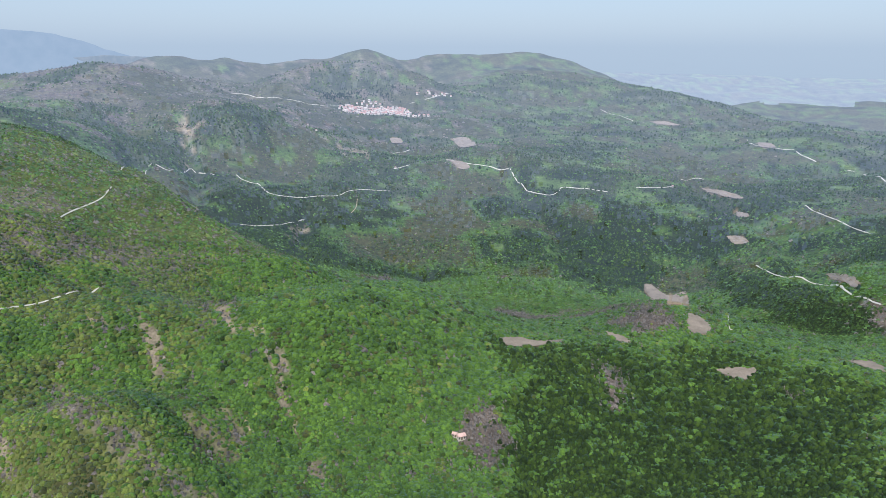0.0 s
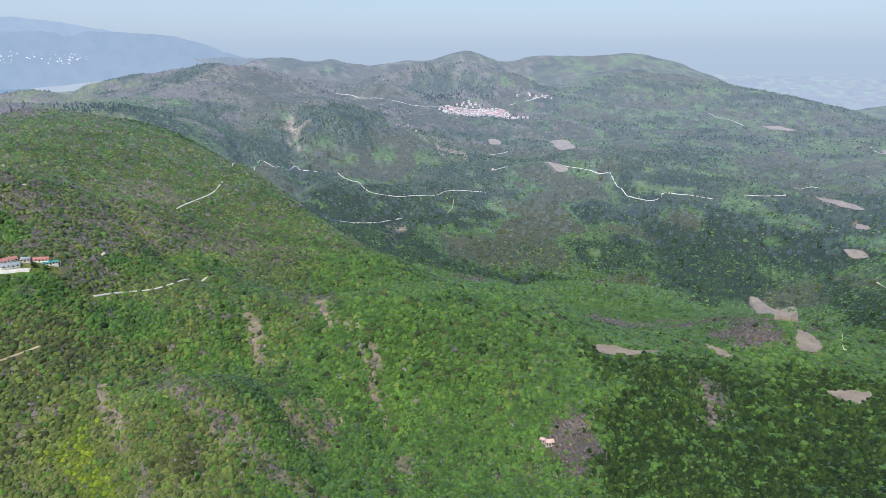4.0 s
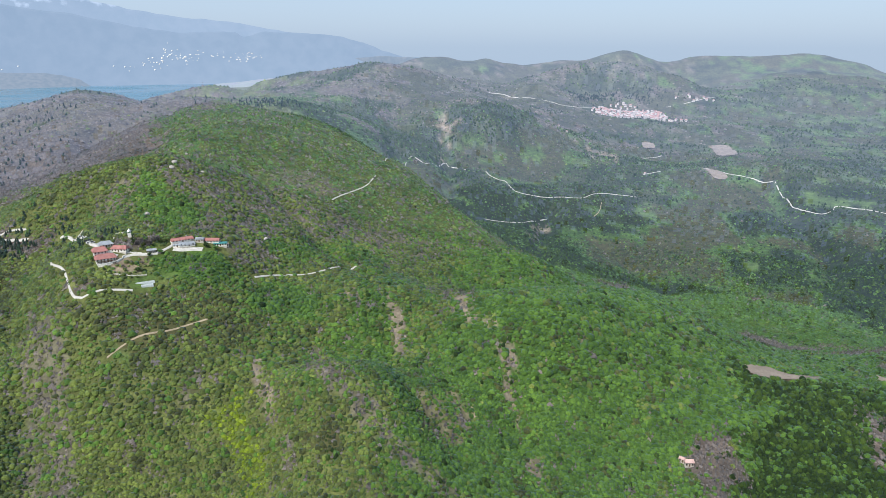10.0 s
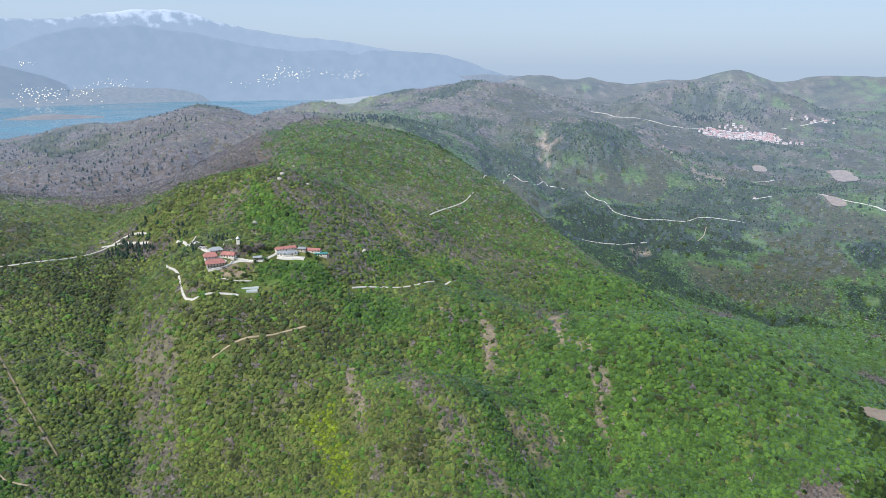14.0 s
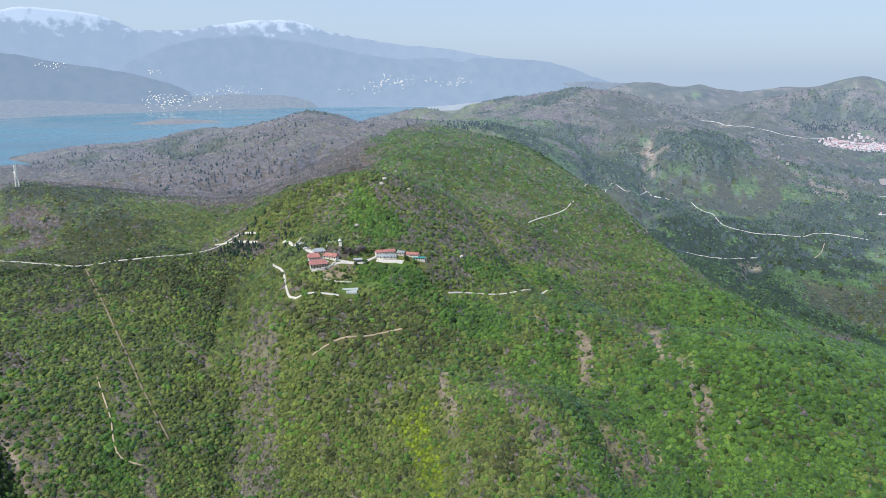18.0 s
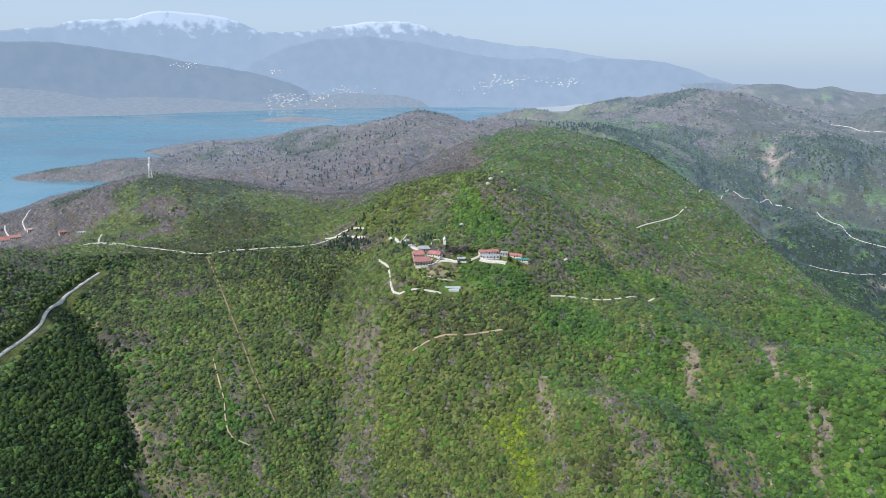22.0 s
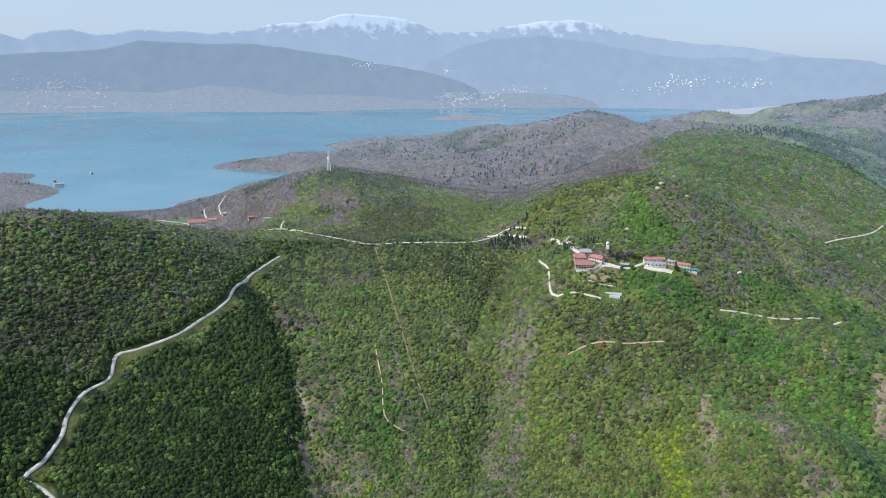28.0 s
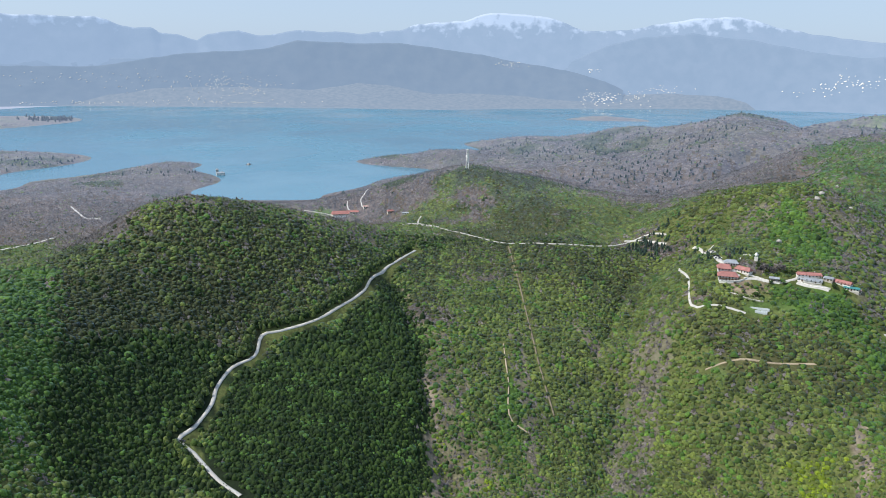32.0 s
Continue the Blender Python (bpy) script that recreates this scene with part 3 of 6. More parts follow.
# What grows where: stretches of one kind of cover, later ones over earlier ones, and the ploughed fields.
REGIONS = [
    ('fresh', [(-952,1045), (-672,833), (-633,863), (-501,867), (-416,840), (-321,809), (-287,1008), (-149,697), (-216,676), (-299,632), (-335,578), (-356,513), (-437,571), (-485,553)]),
    ('bare', [(-908,720), (-937,861), (-728,774), (-655,738), (-614,669), (-677,646), (-581,500)]),
    ('sage', [(-448,605), (-415,643), (-359,620), (-355,529), (-374,505)]),
    ('dusky', [(-548,-97), (-547,-27), (-553,23), (-522,43), (-487,31), (-494,6), (-492,-29), (-473,-60), (-439,-84)]),
    ('russet', [(-592,-58), (-615,-26), (-638,-4), (-642,37), (-666,108), (-659,172), (-625,163), (-573,128), (-535,83), (-517,46), (-531,40), (-551,19), (-547,-27), (-548,-97), (-784,-137)]),
    ('bare', [(-983,-167), (-974,-142), (-935,-96), (-627,-43), (-636,-30), (-596,-46), (-583,-57), (-589,-81), (-784,-137)]),
    ('sage', [(-636,-30), (-1245,37), (-1151,100), (-1028,160), (-964,220), (-710,198), (-683,202), (-659,172), (-666,108), (-642,37), (-635,-4)]),
    # Deep green wood, also standing in for this slope's own shade.
    ('dark', [(-439,-84), (-473,-60), (-492,-29), (-494,6), (-487,31), (-442,6), (-415,-5), (-395,-18), (-364,-2), (-345,0), (-343,-74)]),
    ('dark', [(-615,160), (-619,177), (-554,170), (-527,169), (-502,170), (-462,152), (-423,144), (-371,126), (-345,120), (-318,125), (-296,121), (-343,6), (-373,-1), (-393,-8), (-415,1), (-454,13), (-487,42), (-506,57), (-530,100), (-572,138)]),
    ('russet', [(-657,194), (-690,242), (-658,314), (-617,381), (-598,460), (-521,392), (-526,371), (-543,337), (-579,289), (-633,277), (-605,224), (-542,190), (-573,179)]),
    ('olive', [(-584,204), (-616,276), (-559,280), (-482,253), (-393,220), (-340,203), (-313,199), (-384,265), (-452,326), (-510,378), (-543,337), (-575,299), (-621,266)]),
    ('olive', [(-493,192), (-531,238), (-467,225), (-401,177), (-413,169)]),
    ('thicket', [(-422,147), (-403,173), (-366,177), (-347,187), (-308,196), (-269,186), (-294,127), (-318,124), (-345,120), (-354,134)]),
    ('thicket', [(-542,190), (-513,199), (-479,196), (-415,165), (-422,147)]),
    ('scrub', [(-619,176), (-596,181), (-550,174), (-520,177), (-468,163), (-414,146), (-354,134), (-345,120), (-371,126), (-424,143), (-471,156), (-507,173), (-527,169), (-571,173)]),
    ('rock', [(-318,125), (-316,131), (-295,124), (-297,119)]),
    ('sage', [(-526,258), (-484,248), (-394,217), (-341,200), (-339,187), (-391,202), (-435,217), (-490,233)]),
    ('sage', [(-600,245), (-600,260), (-578,247), (-575,237)]),
    ('rock', [(-488,231), (-487,235), (-471,228), (-471,222)]),
    ('scrub', [(-504,306), (-493,314), (-475,322), (-453,305), (-467,292)]),
    ('sage', [(-495,368), (-454,365), (-413,355), (-398,330), (-356,288), (-297,239), (-262,203), (-269,186), (-305,218), (-352,253), (-368,259), (-414,298)]),
    ('russet', [(-387,356), (-347,404), (-326,401), (-345,371), (-373,350)]),
    ('sage', [(-613,668), (-477,573), (-438,592), (-413,631), (-374,638), (-347,582), (-346,511), (-359,486), (-378,469), (-406,472), (-447,502)]),
    ('sage', [(-363,474), (-343,507), (-327,502), (-332,474), (-344,466)]),
    ('sage', [(-374,638), (-316,684), (-247,671), (-247,627), (-299,599), (-343,575)]),
    ('sage', [(-482,709), (-430,730), (-387,710), (-390,664), (-422,645)]),
    ('green', [(-506,508), (-477,519), (-403,484), (-402,466), (-440,470), (-463,463)]),
    ('olive', [(-614,500), (-550,510), (-494,530), (-503,505), (-516,477), (-547,474)]),
    ('sage', [(-527,475), (-506,499), (-492,518), (-489,491), (-478,460)]),
    ('green', [(-398,425), (-359,461), (-335,454), (-347,417), (-375,406)]),
    ('green', [(-334,445), (-311,478), (-274,473), (-265,450), (-290,431), (-314,419)]),
    ('russet', [(-397,364), (-344,412), (-304,413), (-295,393), (-338,365), (-375,342)]),
    ('scrub', [(-293,391), (-281,393), (-263,372), (-239,350), (-238,343), (-251,349), (-265,362), (-287,378)]),
    ('sage', [(-323,358), (-310,362), (-305,350), (-304,335)]),
    ('sage', [(-289,293), (-270,290), (-242,255), (-234,234), (-267,258)]),
    ('rock', [(-266,271), (-263,271), (-253,263), (-256,263)]),
    ('lime', [(-293,342), (-275,354), (-254,337), (-231,322), (-242,313), (-259,317), (-269,334)]),
    ('lime', [(-258,249), (-244,253), (-227,231), (-239,222)]),
    ('sage', [(-225,332), (-215,339), (-210,325), (-211,314)]),
    ('dusky', [(-209,332), (-189,336), (-174,324), (-193,320)]),
    ('scrub', [(-228,473), (-217,483), (-198,457), (-185,444), (-194,438), (-214,458)]),
    ('scrub', [(-260,485), (-247,486), (-246,469), (-258,471)]),
    ('thicket', [(-173,402), (-143,411), (-126,385), (-140,370), (-154,372)]),
    ('scrub', [(-211,548), (-193,616), (-160,509), (-159,485), (-180,491), (-192,511)]),
    ('scrub', [(-159,485), (-130,477), (-137,472), (-156,475)]),
    ('scrub', [(-231,489), (-221,491), (-203,459), (-192,438), (-208,454), (-221,469)]),
    ('scrub', [(-129,462), (-114,466), (-107,456), (-106,434), (-97,402), (-107,424), (-115,445), (-120,450)]),
    ('thicket', [(-167,392), (-144,423), (-132,397), (-127,371), (-144,367), (-156,365)]),
    ('sage', [(-270,426), (-247,421), (-187,363), (-168,354), (-135,343), (-113,329), (-122,324), (-162,338), (-195,348), (-229,376)]),
    ('rock', [(-132,404), (-129,406), (-127,397), (-130,398)]),
    ('scrub', [(-85,388), (-72,388), (-70,367), (-76,370)]),
    ('scrub', [(-80,489), (-71,490), (-68,485), (-76,484)]),
    ('bare', [(19,450), (49,452), (50,436), (54,418), (27,393), (18,419), (7,426)]),
    ('deep', [(66,508), (101,530), (148,529), (188,510), (235,481), (300,424), (241,328), (28,362), (52,392), (40,412), (64,440), (50,458), (78,480)]),
    ('deep', [(218,557), (253,525), (328,468), (290,407), (232,474), (187,506)]),
    ('deep', [(41,535), (104,550), (152,548), (214,520), (238,489), (207,486), (144,511), (97,505), (51,489)]),
    ('bare', [(128,523), (140,524), (141,484), (143,456), (131,461), (127,487)]),
    ('bare', [(186,661), (216,668), (220,602), (210,579), (180,578), (169,607)]),
    ('bare', [(264,475), (273,465), (271,453), (261,457)]),
    ('dark', [(-700,1500), (-613,1590), (-524,1380), (-557,1177)]),
    ('dark', [(-496,1409), (-400,1350), (-309,1238), (-270,1147), (-330,1125), (-415,1190)]),
    ('scrub', [(-594,1608), (-527,1559), (-529,1502), (-522,1425), (-523,1392), (-556,1526)]),
    ('grass', [(-394,1536), (-320,1566), (-299,1515), (-365,1485)]),
    ('scrub', [(-274,1718), (-202,1690), (-196,1585), (-245,1660)]),
    ('scrub', [(-239,1087), (-245,1163), (-239,1185), (-230,1110), (-231,1070)]),
    ('dark', [(160,1321), (303,1150), (344,1024), (238,937), (189,1030)]),
    ('dark', [(407,1088), (479,709), (451,661), (372,693), (385,968)]),
    ('grass', [(471,900), (495,887), (488,848), (468,863)]),
    ('grass', [(84,916), (107,910), (118,861), (105,857)]),
    ('grass', [(-376,343), (-366,349), (-363,345), (-370,341)]),
    ('grass', [(-399,392), (-383,411), (-371,410), (-376,399), (-390,384)]),
    ('grass', [(-381,409), (-368,419), (-367,412), (-374,405)]),
    ('dirt', [(-426,394), (-414,410), (-399,425), (-391,418), (-399,409), (-416,392)]),
    ('grass', [(-1063,132), (-1018,166), (-1003,196), (-699,114), (-685,90)]),
    ('bare', [(-432,425), (-419,455), (-405,448), (-407,435), (-419,419)]),
    ('dirt', [(-424,389), (-414,406), (-397,425), (-391,417), (-397,402), (-412,388)]),
]
FIELDS = [
    [(304,998), (312,991), (319,965), (329,943), (343,919), (242,642), (221,647), (293,932), (299,977)],
    [(234,624), (242,620), (246,596), (234,577), (222,578), (222,590)],
    [(48,538), (66,547), (84,545), (104,561), (100,550), (73,531), (52,528)],
    [(219,514), (231,516), (250,513), (246,503), (236,496), (226,503)],
    [(147,587), (159,575), (164,560), (157,559), (148,572)],
    [(28,1902), (71,1892), (81,1729), (51,1739), (35,1784)],
    [(15,1589), (46,1566), (60,1531), (36,1532)],
    [(518,1386), (542,1304), (552,1259), (537,1264), (521,1331)],
    [(503,877), (501,836), (492,781), (487,780), (489,819)],
    [(454,1083), (472,1072), (474,1045), (456,1053)],
    [(639,2188), (684,2163), (718,2134), (660,2139)],
    [(331,524), (355,532), (353,508), (348,501), (337,510)],
    [(820,1833), (846,1832), (827,1744), (788,1741)],
    [(519,1208), (523,1172), (521,1161), (511,1179)],
    [(-139,1852), (-115,1855), (-104,1814), (-130,1799)],
]
KINDS = ["green", "olive", "bare", "dark", "lime", "scrub", "grass", "field", "dusky", "russet", "thicket", "sage", "rock", "dirt", "fresh", "deep"]
# Dark and deep floors are darkened to paint shade between the crowns.
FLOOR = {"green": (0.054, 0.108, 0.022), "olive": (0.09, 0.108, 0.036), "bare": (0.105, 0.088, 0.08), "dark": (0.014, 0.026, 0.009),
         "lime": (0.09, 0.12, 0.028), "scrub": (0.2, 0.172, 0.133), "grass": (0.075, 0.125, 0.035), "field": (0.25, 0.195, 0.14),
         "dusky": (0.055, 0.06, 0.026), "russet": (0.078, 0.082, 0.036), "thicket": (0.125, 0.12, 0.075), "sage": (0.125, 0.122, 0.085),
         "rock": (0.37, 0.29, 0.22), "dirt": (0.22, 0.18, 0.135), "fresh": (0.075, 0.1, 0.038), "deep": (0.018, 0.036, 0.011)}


def inside(x, y, line):
    """Which places lie inside a closed line."""
    p = np.array(line, float)
    near = np.where((x > p[:, 0].min()) & (x < p[:, 0].max()) & (y > p[:, 1].min()) & (y < p[:, 1].max()))[0]
    odd = np.zeros(len(near), bool)
    for (ax, ay), (bx, by) in zip(p, np.roll(p, -1, axis=0)):
        if ay != by:
            odd ^= ((ay > y[near]) != (by > y[near])) & (x[near] < (bx - ax) * (y[near] - ay) / (by - ay) + ax)
    return near[odd]


def cover_at(x, y, z, shake=0.0):
    """The number in KINDS of what grows at each place, by the lie of the land and then by the patches."""
    r = np.hypot(x, y)
    az = np.degrees(np.arctan2(-x, y))
    wob = fbm(x, y, 60.0, 4, 71) + shake
    wide = fbm(x, y, 260.0, 4, 91) + shake * 0.7
    kind = np.zeros(len(x), int)
    kind[(wide > 0.10) & (az > 16 + wob * 20)] = 1
    kind[(wide < -0.17) & (r < 900) & (az > 42)] = 3
    kind[(fbm(x, y, 90.0, 3, 131) + shake * 0.5 > 0.22) & (r > 560)] = 2
    upland = (az > 38 + wob * 14) & (r > 900 + wob * 200)
    kind[upland] = 2
    kind[upland & (fbm(x, y, 150.0, 3, 51) + shake * 0.4 > 0.2)] = 8
    kind[(az > 36 + wob * 20) & (r > 560 + wob * 120) & (kind == 0)] = 1
    kind[(az > 25 + wob * 20) & (r > 760 + wob * 120) & (kind == 0)] = 1
    mast_face = (az > 57 + wob * 16) & (az < 68.5 + wob * 14) & (r > 700 + wob * 200) & (r < 1010 + wob * 160)
    kind[mast_face] = 1
    kind[mast_face & (fbm(x, y, 80.0, 4, 171) + shake * 0.8 > 0.1)] = 8
    far = (az <= 33 + wob * 14) & (r > 1000)
    patch = fbm(x, y, 110.0, 4, 171) + shake * 1.6
    kind[far] = 0
    kind[far & (patch > 0.07)] = 8
    kind[far & (patch < -0.04)] = 3
    kind[far & (wide > 0.12) & (patch > -0.05)] = 3
    kind[far & (fbm(x, y, 70.0, 3, 191) + shake * 0.3 > 0.29)] = 6
    kind[far & (r > 1750 + wob * 500) & (az > 2 + wob * 30) & (patch > -0.06)] = 2
    kind[far & (r > 1750 + wob * 500) & (az > -10 + wob * 30) & (patch > 0.06)] = 8
    kind[far & (r > 1100 + wob * 300) & (az > 24 + wob * 14) & (patch > 0.1)] = 2
    shift = r * 0.06
    sx = x + shift * (fbm(x, y, 38.0, 4, 151) + shake * 3.0 * np.sign(fbm(x, y, 3.0, 1, 7)))
    sy = y + shift * (fbm(x, y, 38.0, 4, 163) + shake * 3.0 * np.sign(fbm(x, y, 3.0, 1, 9)))
    for name, line in REGIONS:
        kind[inside(sx, sy, line)] = KINDS.index(name)
    for line in FIELDS:
        kind[inside(x, y, line)] = KINDS.index("field")
    return kind


def ground_sheet():
    """One sheet from the foot of the flight to the horizon, finer where it is near."""
    radii = np.concatenate([[0.0], np.geomspace(120.0, 5200.0, 250)])
    angles = np.concatenate([np.arange(-180, -46, 3.0), np.arange(-46, 112, 0.32), np.linspace(112, 180, 24)])
    a, r = np.meshgrid(np.radians(angles), radii)
    x, y = (-np.sin(a) * r).ravel(), (np.cos(a) * r).ravel()
    z = height(x, y)
    me = mesh_from("ground", np.column_stack([x, y, z]), grid_faces(len(radii), len(angles)))
    by_rings(me, GROUNDS)
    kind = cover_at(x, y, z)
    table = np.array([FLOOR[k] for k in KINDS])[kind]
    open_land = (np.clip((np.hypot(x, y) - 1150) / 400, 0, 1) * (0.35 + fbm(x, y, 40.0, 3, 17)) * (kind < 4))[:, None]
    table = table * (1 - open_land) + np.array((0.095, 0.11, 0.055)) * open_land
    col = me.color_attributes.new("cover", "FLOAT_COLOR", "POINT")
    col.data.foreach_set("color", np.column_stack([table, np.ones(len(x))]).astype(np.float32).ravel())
    ob = new("ground", me)
    return tagged(ob, "wooded hills, spurs and valleys in early spring", "ground", kind="structure")


ground_sheet()

lake_me = mesh_from("lake", [(-5150, -2600, LAKE), (-1000, -2600, LAKE), (-1000, 5150, LAKE), (-5150, 5150, LAKE)], [(0, 1, 2, 3)], WATER, smooth=False)
tagged(new("lake", lake_me), "pale turquoise lake with faint ripples", "water", kind="structure")


def mountain_range(name, label, crest, foot_r, crest_r, back_r, foot_z, mat, seed, rough):
    """A far range: crest is (azimuth, height in metres) along it, foot_r one distance or one for each azimuth; spurs run down from the crest to its foot."""
    az = np.arange(crest[0][0], crest[-1][0], 0.2)
    top = np.interp(az, [c[0] for c in crest], [c[1] for c in crest])
    foot = np.interp(az, SHORE[0], SHORE[1]) if foot_r is None else np.full(len(az), foot_r)
    s = np.concatenate([np.linspace(0, 1, 48), np.linspace(1.05, 1.4, 8)])
    verts = []
    for v in s:
        rr = foot + (crest_r - foot) * min(v, 1) + (back_r - crest_r) * max(0, v - 1) / 0.4
        x, y = -np.sin(np.radians(az)) * rr, np.cos(np.radians(az)) * rr
        rise = min(v, 1) ** 1.15 - max(0, v - 1) * 1.6
        spur = np.abs(fbm(az * 60 + 40 * np.sin(v * 3 + seed), np.full(len(az), v * 160.0), 260.0, 5, seed)) * rough * 4 * v * (1.05 - min(v, 1))
        fine = fbm(az * 60, np.full(len(az), v * 400.0), 60.0, 4, seed + 9) * rough * (0.25 + 0.3 * v)
        verts.append(np.column_stack([x, y, foot_z + (top - foot_z) * rise + fine - spur]))
    me = mesh_from(name, np.concatenate(verts), grid_faces(len(s), len(az)), mat)
    return tagged(new(name, me), label, "mountain", kind="structure")


FAR_FOOT = hazy_distance_material("far_shore_slope", (0.05, 0.054, 0.05), (0.085, 0.082, 0.074), 0.36, size=24.0)
FAR_SNOWY = hazy_distance_material("far_mountain_snow", (0.06, 0.07, 0.075), (0.075, 0.082, 0.088), 0.5, 205.0, 520.0)
FAR_BODY = hazy_distance_material("far_mountain_slope", (0.04, 0.05, 0.056), (0.056, 0.064, 0.07), 0.47)
FAR_DARK = hazy_distance_material("far_wooded_slope", (0.035, 0.045, 0.052), (0.048, 0.056, 0.06), 0.37)
# The far shore's distance by azimuth along the lake, fitted to the camera's view.
SHORE = ([16, 45, 57, 70, 88, 98, 116], [4640, 4600, 4200, 3790, 4040, 4330, 4380])
SNOW_CREST = [(22.9, -69), (26.3, -17), (29.3, 72), (33.7, 115), (35.5, 146), (37.2, 166), (38.9, 176), (41.4, 198), (44.0, 239), (45.5, 267), (46.8, 309), (47.9, 327), (50.3, 330), (51.1, 323), (53.2, 297), (55.3, 262), (57.4, 255), (59.1, 255), (60.4, 297), (61.8, 340), (64.0, 353), (66.1, 366), (66.8, 351), (68.3, 311), (70.5, 301), (72.3, 281), (73.2, 251), (74.9, 234), (76.6, 218), (78.3, 236), (79.6, 227), (80.9, 239), (81.7, 230), (83.3, 203), (84.2, 201), (85.5, 229), (86.9, 216), (87.7, 201), (88.5, 165), (89.6, 190), (91.1, 199), (91.6, 234), (92.7, 228), (93.5, 235), (94.5, 270), (95.4, 283), (96.5, 282), (97.8, 280), (116.0, 280)]
BODY_CREST = [(21.7, -66), (23.3, -57), (24.6, -23), (26.3, 29), (28.0, 71), (29.3, 81), (31.5, 88), (33.7, 95), (35.4, 65), (35.9, 94), (39.4, 87), (41.2, 96), (43.1, 122), (45.0, 149), (47.0, 189), (51.1, 224), (54.8, 204), (57.3, 147), (58.6, 104), (59.9, 54), (62.5, 45), (116.0, 45)]
WOODED_CREST = [(55.8, -118), (57.2, -67), (59.4, -17), (61.6, 16), (63.9, 42), (66.8, 89), (70.6, 127), (73.2, 152), (78.4, 152), (81.3, 162), (83.4, 115), (85.0, 97), (87.4, 90), (90.1, 67), (92.4, 39), (94.2, 12), (96.3, -11), (98.3, -7), (116.0, -7)]
FOOT_CREST = [(20.5, -68), (25.0, -51), (27.9, -73), (33.6, -56), (35.2, -60), (38.1, -58), (41.0, -81), (46.7, -76), (52.8, -104), (57.1, -136), (61.6, -120), (66.8, -97), (70.6, -110), (74.1, -44), (76.7, -19), (80.2, -65), (83.5, -53), (87.5, -39), (91.3, -32), (95.0, -46), (98.4, -65), (116.0, -65)]
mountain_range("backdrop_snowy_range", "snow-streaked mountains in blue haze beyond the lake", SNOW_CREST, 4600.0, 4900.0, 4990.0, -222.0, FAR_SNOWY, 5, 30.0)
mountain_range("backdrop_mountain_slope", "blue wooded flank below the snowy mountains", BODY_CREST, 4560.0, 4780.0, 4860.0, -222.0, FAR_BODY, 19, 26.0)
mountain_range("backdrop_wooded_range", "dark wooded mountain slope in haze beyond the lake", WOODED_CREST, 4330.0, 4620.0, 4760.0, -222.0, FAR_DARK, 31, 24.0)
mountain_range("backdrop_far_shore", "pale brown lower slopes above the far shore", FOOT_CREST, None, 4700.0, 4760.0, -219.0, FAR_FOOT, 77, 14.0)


# ---- roads ----
def smooth_line(points, step):
    """A line through the points, without corners, in steps of about step metres."""
    p = np.array(points, float)
    out = []
    for k in range(len(p) - 1):
        a, b, c, d = p[max(k - 1, 0)], p[k], p[k + 1], p[min(k + 2, len(p) - 1)]
        n = max(2, int(np.linalg.norm(c - b) / step))
        for u in np.linspace(0, 1, n, endpoint=False):
            out.append(0.5 * (2 * b + (c - a) * u + (2 * a - 5 * b + 4 * c - d) * u * u + (3 * b - a - 3 * c + d) * u ** 3))
    out.append(p[-1])
    return np.array(out)


ROADS = {}
ROADS['main'] = [(-343,14), (-359,3), (-386,-8), (-398,-16), (-410,-7), (-433,4), (-449,8), (-472,19), (-487,36), (-510,44), (-516,60), (-531,93), (-572,135), (-613,159), (-683,221)]
ROADS['saddle'] = [(-784,229), (-791,258), (-721,291), (-658,338), (-627,389), (-628,461), (-592,470)]
ROADS['monastery'] = [(-513,461), (-503,417), (-462,392), (-422,364), (-407,373), (-389,387)]
ROADS['spur'] = [(-329,455), (-316,485), (-297,509), (-283,545)]
ROADS['flank'] = [(-378,675), (-379,695), (-374,727), (-371,749), (-373,778)]
ROADS['opposite'] = [(-412,1386), (-395,1363), (-374,1353), (-357,1349), (-327,1275), (-304,1262), (-271,1275)]
ROADS['valley'] = [(147,1511), (154,1470), (169,1409), (188,1372), (213,1355), (232,1370), (240,1386), (277,1371), (322,1345)]
ROADS['east'] = [(820,1895), (790,1781), (832,1731), (868,1732), (853,1664), (860,1605)]
ROADS['shore'] = [(-834,-191), (-868,-166), (-889,-149)]
ROADS['track'] = [(-373,340), (-361,359), (-346,375), (-331,397)]
ROADS['gully_track'] = [(-490,235), (-468,227), (-443,218), (-422,208), (-409,205), (-396,212)]
ROADS['cutline'] = [(-661,319), (-603,300), (-541,279), (-477,258), (-439,247), (-407,238)]
ROADS['car_park'] = [(-505,450), (-468,423), (-452,414), (-443,411)]
ROADS['village'] = [(-724,2455), (-625,2370), (-476,2280), (-403,2274), (-340,2336)]
ROADS['village_east'] = [(-125,2468), (-47,2507), (33,2609)]
ROADS['lodge'] = [(-1019,223), (-1012,221), (-1002,221), (-978,223)]
ROADS['terrace'] = [(-416,408), (-413,415), (-406,421), (-400,427), (-397,435), (-396,441), (-400,445)]
ROADS['court'] = [(-430,408), (-424,406), (-420,407)]
ROADS['lodge_court'] = [(-392,437), (-385,440), (-378,445), (-372,448)]
ROADS['approach'] = [(-636,448), (-626,457), (-613,461), (-582,462)]
ROADS['approach_end'] = [(-538,459), (-524,457), (-481,430)]
ROADS['fork'] = [(-836,278), (-820,270), (-789,258)]
ROADS['fork_arm'] = [(-793,246), (-786,256), (-765,264), (-763,276)]
ROADS['lodge_hill'] = [(-1033,259), (-1013,247), (-1008,241), (-997,239), (-986,238)]
